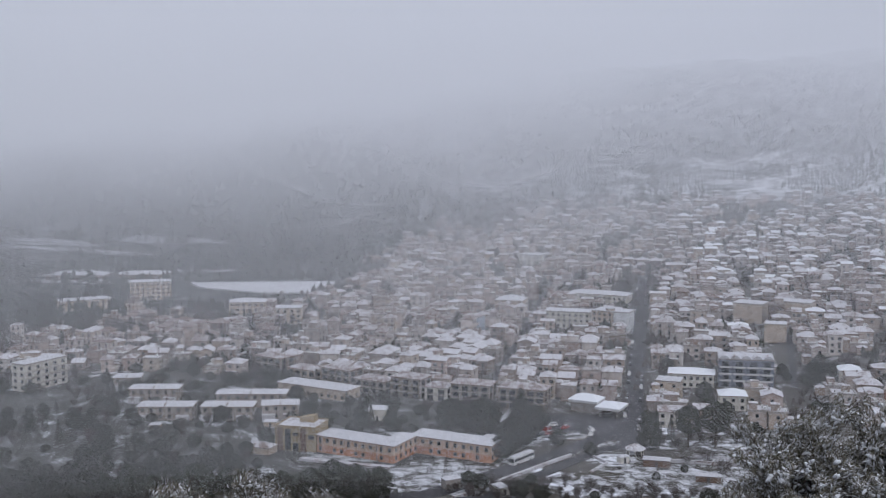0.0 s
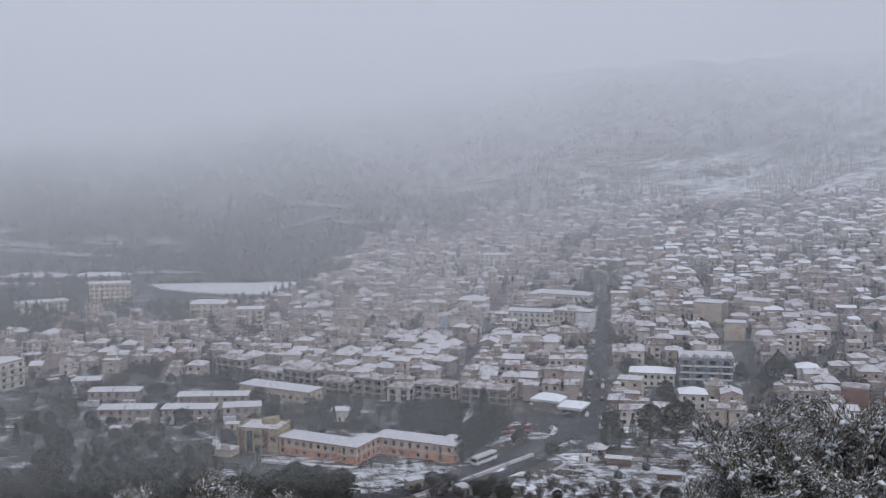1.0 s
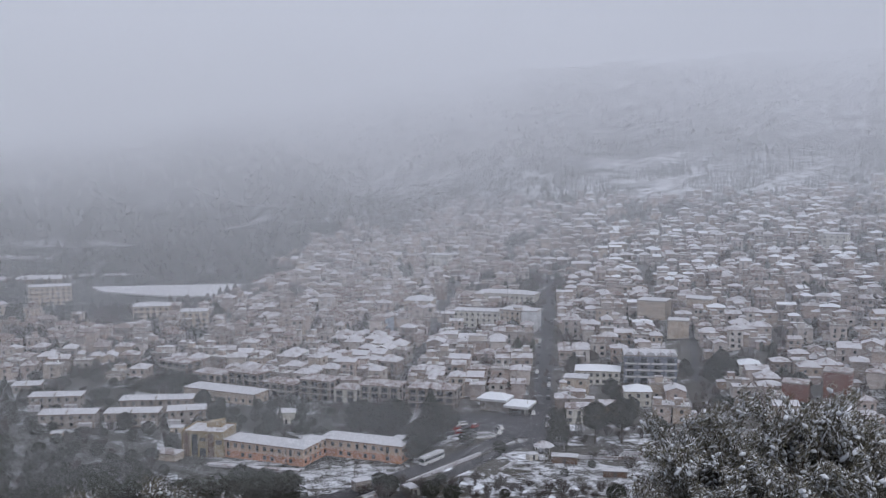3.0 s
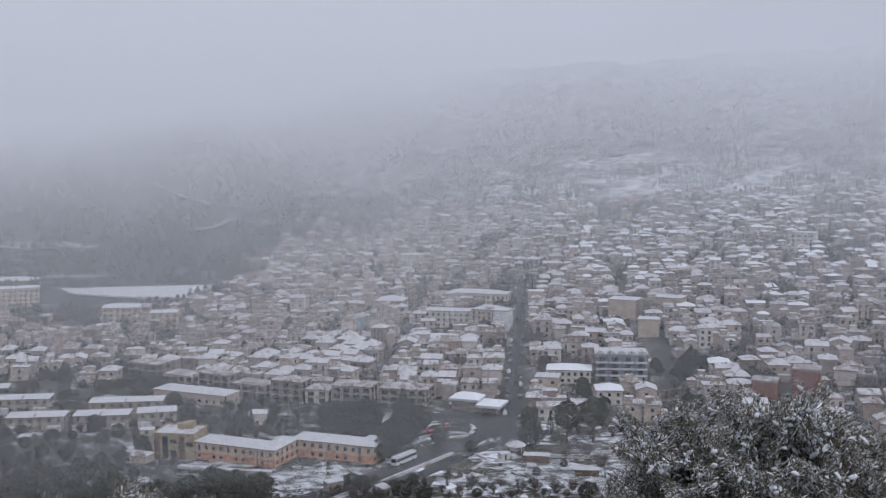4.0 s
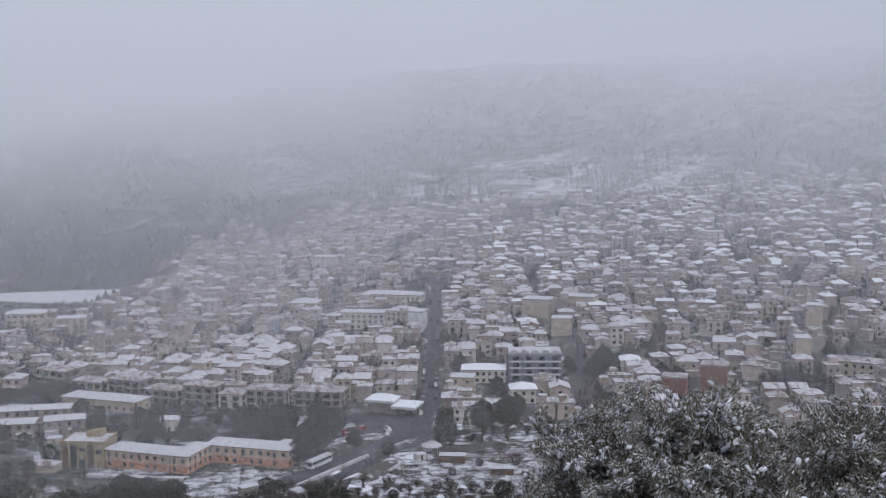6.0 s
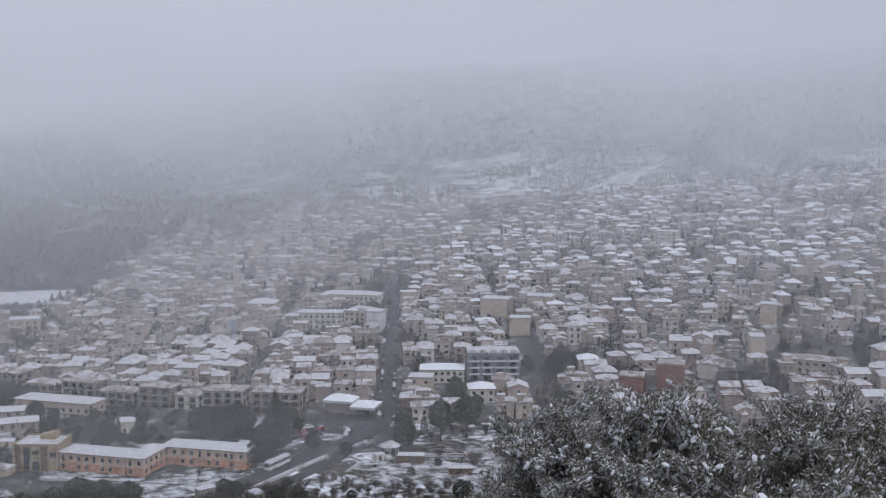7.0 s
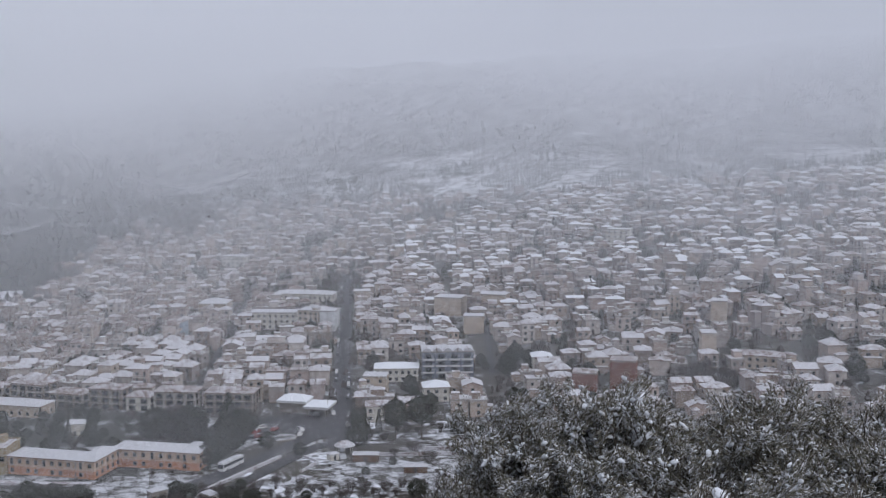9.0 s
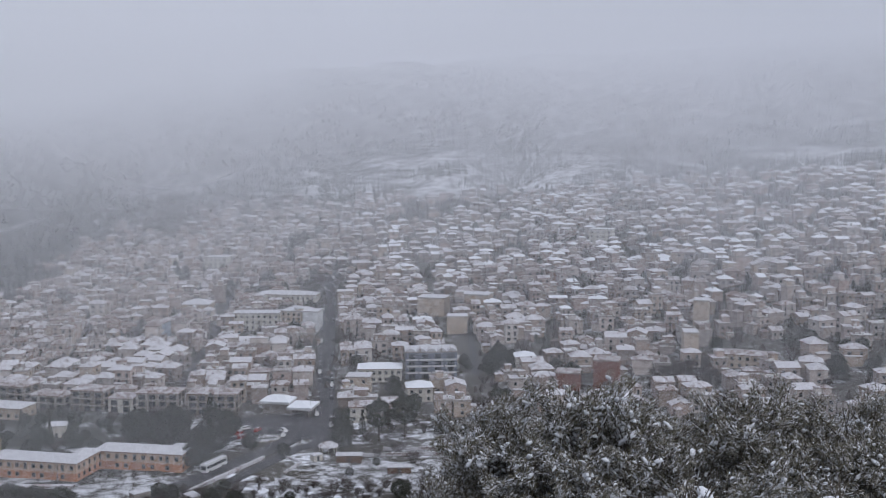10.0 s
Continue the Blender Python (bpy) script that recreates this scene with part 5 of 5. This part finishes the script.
# ---- shrubs on the slope before the eye ----
def blob(s, c, size, rng, mat=0):
    """A lumpy pad of snow."""
    n, rows = 6, 3
    k = len(s.v)
    sx, sy, sz = size * rng.uniform(0.7, 1.6), size * rng.uniform(0.4, 0.8), size * rng.uniform(0.3, 0.6)
    tilt = Euler((rng.uniform(-0.6, 0.6), rng.uniform(-0.9, 0.9), rng.uniform(0, 6.28))).to_matrix()
    for i in range(rows + 1):
        th = math.pi * (0.06 + 0.88 * i / rows)
        for j in range(n):
            ph = 2 * math.pi * j / n
            q = rng.uniform(0.72, 1.2)
            s.v.append(tuple(Vector(c) + tilt @ Vector((sx * q * math.sin(th) * math.cos(ph), sy * q * math.sin(th) * math.sin(ph), sz * q * math.cos(th)))))
    for i in range(rows):
        for j in range(n):
            s.f.append((k + i * n + j, k + (i + 1) * n + j, k + (i + 1) * n + (j + 1) % n, k + i * n + (j + 1) % n))
            s.m.append(mat)
    s.f.append(tuple(k + j for j in range(n)))
    s.f.append(tuple(k + rows * n + j for j in reversed(range(n))))
    s.m += [mat, mat]


def make_shrub(label, height, wide, seed, m, leaves, pads, pad_size, frost=0.05):
    rng = random.Random(seed)
    ob = thing("shrub", None, label, "shrub", "shrubs on the slope", m=m)
    wood, leaf, snow = Shape(), Shape(), Shape()
    tips = []

    def grow(a, way, long, thick, depth):
        b = a + way * long
        wood.tube(a, b, thick, thick * 0.68, 5 if depth else 7)
        if depth >= 2:
            tips.append((a, b, way))
        if depth < 4:
            for _ in range(rng.choice([2, 3, 3])):
                turn = Vector((rng.gauss(0, 0.55), rng.gauss(0, 0.55), rng.gauss(0.22, 0.3)))
                grow(b, (way + turn).normalized(), long * rng.uniform(0.62, 0.85), thick * 0.62, depth + 1)

    for k in range(6):
        a = 2 * math.pi * k / 6 + rng.uniform(-0.4, 0.4)
        lean = wide / height * 0.55
        grow(Vector((0.15 * math.cos(a), 0.15 * math.sin(a), -0.4)), Vector((lean * math.cos(a), lean * math.sin(a), 1)).normalized(),
             height * rng.uniform(0.25, 0.34), 0.07, 0)
    for a, b, way in list(tips):        # thin wind-bent twigs
        for _ in range(2):
            c = a.lerp(b, rng.random())
            e = c + (way + Vector((0.35 + rng.gauss(0, 0.4), rng.gauss(0, 0.4), 0.35))).normalized() * rng.uniform(0.15, 0.4)
            wood.tube(c, e, 0.008, 0.004, 3)
    wind = Vector((0.5, 0.1, 0.12))
    full = [max(0.07, rng.gauss(0.42, 0.45)) for _ in tips]
    picks = rng.choices(tips, full, k=leaves)
    for a, b, way in picks:
        c = a.lerp(b, rng.uniform(0.1, 1.1)) + Vector((rng.gauss(0, 0.07), rng.gauss(0, 0.07), rng.gauss(0, 0.07)))
        d = (way * 0.6 + wind + Vector((rng.gauss(0, 0.6), rng.gauss(0, 0.6), rng.gauss(0, 0.6)))).normalized()
        e = d.cross(Vector((rng.gauss(0, 1), rng.gauss(0, 1), rng.gauss(0, 1)))).normalized()
        h, w = rng.uniform(0.035, 0.08), rng.uniform(0.011, 0.021)
        up = d.cross(e) * w * 0.5
        k = len(leaf.v)
        leaf.v += [tuple(c - d * h), tuple(c + e * w + up), tuple(c + d * h), tuple(c - e * w + up)]
        leaf.f += [(k, k + 1, k + 2), (k, k + 2, k + 3)]
        q = 1 if rng.random() < frost else 0
        leaf.m += [q, q]
    for _ in range(pads):
        a, b, way = rng.choice(tips)
        blob(snow, a.lerp(b, rng.random()) + Vector((rng.gauss(0, 0.06), rng.gauss(0, 0.06), 0.03)), pad_size * rng.choice([0.4, 0.5, 0.7, 0.9, 1.4]), rng)
    for _ in range(pads):
        a, b, way = rng.choice(tips)
        p, q = a.lerp(b, rng.uniform(0.15, 0.45)), a.lerp(b, rng.uniform(0.5, 0.7))
        lift = Vector((0, -0.02, 0.03))
        snow.tube(p + lift, q + lift, pad_size * rng.uniform(0.14, 0.28), pad_size * rng.uniform(0.06, 0.16), 4)
    part("branchwork", wood.mesh("branchwork", [BARK]), ob)
    tagged(part("leaves", leaf.mesh("leaves", [SHRUB_LEAF, CLUMP]), ob, "small leathery dark leaves, some frosted"), kind="stuff")
    tagged(part("snow_load", snow.mesh("snow_load", [CLUMP], True), ob, "lumps of wet snow on twigs"), kind="stuff")
    return ob


def at(az, r, top, height, turn=0.0):
    """The pose of a shrub whose top stands at that height."""
    x, y = r * math.sin(radians(az)), r * math.cos(radians(az))
    return pose(x, y, top - height, 0, 0, turn)


WINDY = "dense windblown evergreen shrub clotted with wet snow"
first = make_shrub(WINDY, 5.0, 2.3, 31, at(12.3, 26, 109.45, 5.0), 36000, 1100, 0.068, 0.15)
second = make_shrub(WINDY, 5.0, 1.9, 32, at(16.7, 25.5, 109.8, 5.0), 35000, 1250, 0.075, 0.13)
third = make_shrub(WINDY, 5.2, 2.1, 33, at(21.9, 26, 109.75, 5.2), 35000, 950, 0.068, 0.09)
copy_thing(first, at(13.6, 26.5, 109.2, 5.0, 160))
copy_thing(third, at(26.4, 26.5, 109.6, 5.2, 140))
copy_thing(third, at(27.8, 26.8, 109.55, 5.2, 40))
copy_thing(second, at(31.4, 26, 108.5, 5.0, 200))
copy_thing(first, at(15.0, 28.5, 107.4, 5.0, 70))
copy_thing(first, at(19.4, 28.5, 107.4, 5.0, 250))
copy_thing(third, at(24.2, 28.5, 107.3, 5.2, 90))
copy_thing(third, at(29.8, 29, 107.5, 5.2, 300))
copy_thing(second, at(12.2, 27, 107.9, 5.0, 110))
frosted = make_shrub("low shrub thickly crusted with white snow", 2.6, 2.6, 41, at(-17.4, 24, 107.62, 2.6), 14000, 1300, 0.05, 0.12)
copy_thing(frosted, at(-20.9, 24.5, 107.62, 2.6, 100))
copy_thing(frosted, at(-15.6, 24.5, 107.2, 2.6, 200))
copy_thing(frosted, at(9.2, 25.5, 107.1, 2.6, 40))
buried = make_shrub("low shrub buried in thick white snow", 1.6, 1.5, 42, at(20.9, 15.5, 110.28, 1.6), 2500, 420, 0.13, 0.4)
copy_thing(buried, at(27.3, 15.5, 110.18, 1.6, 120))
copy_thing(buried, at(24.0, 15.0, 110.0, 1.6, 220))


# ---- vehicles ----
def wheels(ob, spots, radius):
    s = Shape()
    s.tube((0, -0.11, 0), (0, 0.11, 0), radius, radius, 12)
    me = s.mesh("wheel", [RUBBER])
    for x, y in spots:
        part("wheel", me, ob, m=pose(x, y, radius))


def make_car(label, paint, m):
    ob = thing("car", None, label, "car", "parked cars", m=m)
    s = Shape()
    s.box(-2.05, -0.85, 0.28, 2.05, 0.85, 0.85, 0, 0.06)
    s.box(-1.35, -0.8, 0.85, 1.75, 0.8, 1.42, 0, 0.28)
    part("body", s.mesh("body", [paint]), ob)
    s = Shape()
    s.box(-1.2, -0.79, 0.92, 1.55, 0.79, 1.3, 0, 0.2)
    part("window_band", s.mesh("window_band", [GLASS]), ob, m=pose(0, 0, 0) @ Matrix.Diagonal((1.06, 1.02, 1, 1)))
    s = Shape()
    s.box(-0.95, -0.5, 1.41, 1.4, 0.5, 1.52, 0, 0.1)
    part("snow_cover", s.mesh("snow_cover", [SNOW]), ob, "pad of white snow")
    wheels(ob, ((-1.3, -0.8), (1.3, -0.8), (-1.3, 0.8), (1.3, 0.8)), 0.31)
    return ob


def road_pose(x, y, turn):
    return pose(x, y, ground_z(x, y) + 0.25, 0, 0, turn)


bus_m = road_pose(-25.8, 375, 58)
bus = thing("coach", None, "white coach with dark windows and snow on its roof", "coach", m=bus_m)
s = Shape()
s.box(-6, -1.25, 0.4, 6, 1.25, 3.2, 0, 0.08)
part("body", s.mesh("body", [WHITE_PAINT]), bus)
for side in (-1, 1):
    for k in range(6):
        s = Shape()
        s.box(-5.6 + k * 1.9, -0.03, 1.6, -3.9 + k * 1.9, 0.03, 2.6)
        part("window", s.mesh("window", [GLASS]), bus, m=pose(0, side * 1.22, 0))
s = Shape()
s.box(-6.02, -1.05, 1.3, -5.9, 1.05, 2.7)
part("windscreen", s.mesh("windscreen", [GLASS]), bus)
s = Shape()
s.box(-5.8, -1.1, 3.19, 5.8, 1.1, 3.34, 0, 0.1)
part("snow_cover", s.mesh("snow_cover", [SNOW]), bus, "strip of white snow")
wheels(bus, ((-3.8, -1.15), (3.6, -1.15), (-3.8, 1.15), (3.6, 1.15)), 0.5)

white_car = make_car("white parked car under a pad of snow", WHITE_PAINT, road_pose(-17, 425, 20))
red_car = make_car("red parked car under a pad of snow", RED_PAINT, road_pose(-12, 422, 65))
dark_car = make_car("dark parked car under a pad of snow", DARK_PAINT, road_pose(4, 440, 10))
rng = random.Random(3)
for x, y, turn in ((-19, 419, 60), (-18, 413, 30), (-2, 414, 80), (-21, 411, 40), (-2, 420, 120), (-24, 428, 15)):
    copy_thing(rng.choice([white_car, red_car, white_car, dark_car]), road_pose(x, y, turn))
for v in range(20, 360, 8):
    for side in (-1, 1):
        if rng.random() < 0.5:
            x, y = plan(side * 2.9, v + rng.uniform(-1, 1))
            copy_thing(rng.choice([white_car, dark_car, dark_car]), road_pose(x, y, 90 - math.degrees(HEAD)))
for x, y in ((-33, 392), (-12, 402), (16, 414), (-50, 352), (9, 440)):
    s = Shape()
    s.tube((0, 0, -0.3), (0, 0, 8), 0.09, 0.06, 8)
    lamp = thing("street_lamp", None, "slim grey street lamp beside the road", "street lamp", "street lamps", m=on_ground(x, y))
    part("pole", s.mesh("pole", [CONCRETE]), lamp)
    s = Shape()
    s.tube((0, 0, 7.9), (1.6, 0, 8.3), 0.05, 0.04)
    part("arm", s.mesh("arm", [CONCRETE]), lamp)
    s = Shape()
    s.box(1.3, -0.15, 8.2, 2.1, 0.15, 8.36, 0, 0.04)
    part("lamp_head", s.mesh("lamp_head", [CONCRETE]), lamp)


# ---- fog: curtains of fine opaque strands that stand in for haze across the valley ----
MIST = bpy.data.materials.new("fog_strand")
MIST.use_nodes = True
mn, ml = MIST.node_tree.nodes, MIST.node_tree.links
mn.clear()
front, back, halves, mist_out = (mn.new("ShaderNodeBsdfDiffuse"), mn.new("ShaderNodeBsdfTranslucent"), mn.new("ShaderNodeMixShader"),
                                 mn.new("ShaderNodeOutputMaterial"))
front.inputs["Color"].default_value = back.inputs["Color"].default_value = (0.94, 0.96, 0.99, 1)
halves.inputs[0].default_value = 0.5
ml.new(front.outputs[0], halves.inputs[1])
ml.new(back.outputs[0], halves.inputs[2])
ml.new(halves.outputs[0], mist_out.inputs["Surface"])


def smooth(lo, hi, v):
    t = min(1.0, max(0.0, (v - lo) / (hi - lo)))
    return t * t * (3 - 2 * t)


def fog_curtain(radius, low, high, rise, west, thin, slant, seed, east=0.0):
    """Haze imitated by fine parallel strands with open air between them, thickest where it is densest; spaced under a
    camera pixel, slanted apart against moire.
    """
    lean = math.tan(radians(slant))
    gap = radius / 1950 * (0.42 if radius < 500 else 0.58) / math.cos(radians(slant))
    cols = 26 if abs(slant) < 30 else 52 if abs(slant) < 50 else 80
    turn = [radians(-35 + 70 * i / cols) for i in range(cols + 1)]
    xs = [radius * math.sin(a) for a in turn]
    ys = [radius * math.cos(a) for a in turn]
    ground = np.array([ground_z(x, y) for x, y in zip(xs, ys)])
    bottom = max(0.0, EYE_Z - radius * math.tan(radians(19.5)), float(ground.min()) - 1)
    top = EYE_Z + radius * math.tan(radians(9.5))
    top = min(top, float(ground.max()) + thin[1] * 100)
    coarse = 40
    # Side factors set how pale the imitated haze leaves each flank.
    side = [(west + (1 - west) * smooth(-16, 10, math.degrees(a))) * (1 - east * smooth(6, 24, math.degrees(a))) for a in turn]
    dens = np.zeros((coarse + 1, cols + 1))
    for k in range(coarse + 1):
        z = bottom + (top - bottom) * k / coarse
        for i in range(cols + 1):
            up = (z - ground[i]) / 100
            n = noise.fractal((xs[i] / 170, ys[i] / 170 + seed, z / 90), 1.0, 2.0, 3)
            f = low + (high - low) * min(1, max(0, 0.5 + 0.8 * n))
            dens[k, i] = min(0.95, f * side[i] * smooth(0, rise, up) * (1 - smooth(thin[0], thin[1], up)))
    run = radius * np.array(turn) * lean
    first, last = bottom - run.max(), top - run.min()
    count = int((last - first) / gap)
    z = (first + np.arange(count) * gap)[:, None] + run[None, :]
    inside = (z > bottom) & (z < top)
    level = np.clip((z - bottom) / (top - bottom) * coarse, 0, coarse - 1e-6)
    k = level.astype(int)
    column = np.arange(cols + 1)[None, :]
    half = (dens[k, column] * (1 - level + k) + dens[k + 1, column] * (level - k)) * gap / 2
    verts = np.zeros((count, cols + 1, 2, 3))
    verts[..., 0] = np.array(xs)[None, :, None]
    verts[..., 1] = np.array(ys)[None, :, None]
    verts[:, :, 0, 2] = z - half
    verts[:, :, 1, 2] = z + half
    ids = np.arange(count * (cols + 1) * 2).reshape(count, cols + 1, 2)
    quads = np.stack([ids[:, :-1, 0], ids[:, 1:, 0], ids[:, 1:, 1], ids[:, :-1, 1]], -1)
    quads = quads[((half[:, :-1] + half[:, 1:]) > gap * 0.004) & (inside[:, :-1] | inside[:, 1:])]
    used, back_to = np.unique(quads, return_inverse=True)
    quads = back_to.reshape(-1, 4)
    me = bpy.data.meshes.new("fog_curtain")
    me.vertices.add(len(used))
    me.vertices.foreach_set("co", verts.reshape(-1, 3)[used].ravel())
    me.loops.add(len(quads) * 4)
    me.loops.foreach_set("vertex_index", quads.ravel().astype(np.int32))
    me.polygons.add(len(quads))
    me.polygons.foreach_set("loop_start", np.arange(0, len(quads) * 4, 4, dtype=np.int32))
    me.update(calc_edges=True)
    me.materials.append(MIST)
    ob = thing("fog_curtain", me, "pale curtain of fine strands standing in for fog over the valley", "fog", "mist over the valley", "stuff")
    return ob


for seed, (radius, low, high, rise, west, thin, slant) in enumerate((
        (300, 0.085, 0.125, 0.16, 1.7, (1.0, 1.6), 0), (440, 0.07, 0.13, 0.40, 1.2, (1.1, 1.8), 36), (570, 0.10, 0.18, 0.45, 0.75, (1.2, 2.0), -36),
        (720, 0.13, 0.23, 0.5, 0.45, (1.3, 2.2), 57), (900, 0.18, 0.31, 0.4, 0.35, (1.4, 2.4), -57), (1010, 0.021, 0.029, 1.2, 30, (2.4, 4.2), 28), (1120, 0.38, 0.54, 0.95, 0.7, (1.6, 3.2), 18),
        (1500, 0.60, 0.82, 0.8, 1.0, (2.2, 4.0), -18), (1850, 0.50, 0.75, 0.5, 1.25, (1.6, 3.4), 40))):
    fog_curtain(radius, low, high, rise, west, thin, slant, seed + 1, -0.5 if radius > 1000 else -0.5 if radius > 500 else 0.0)
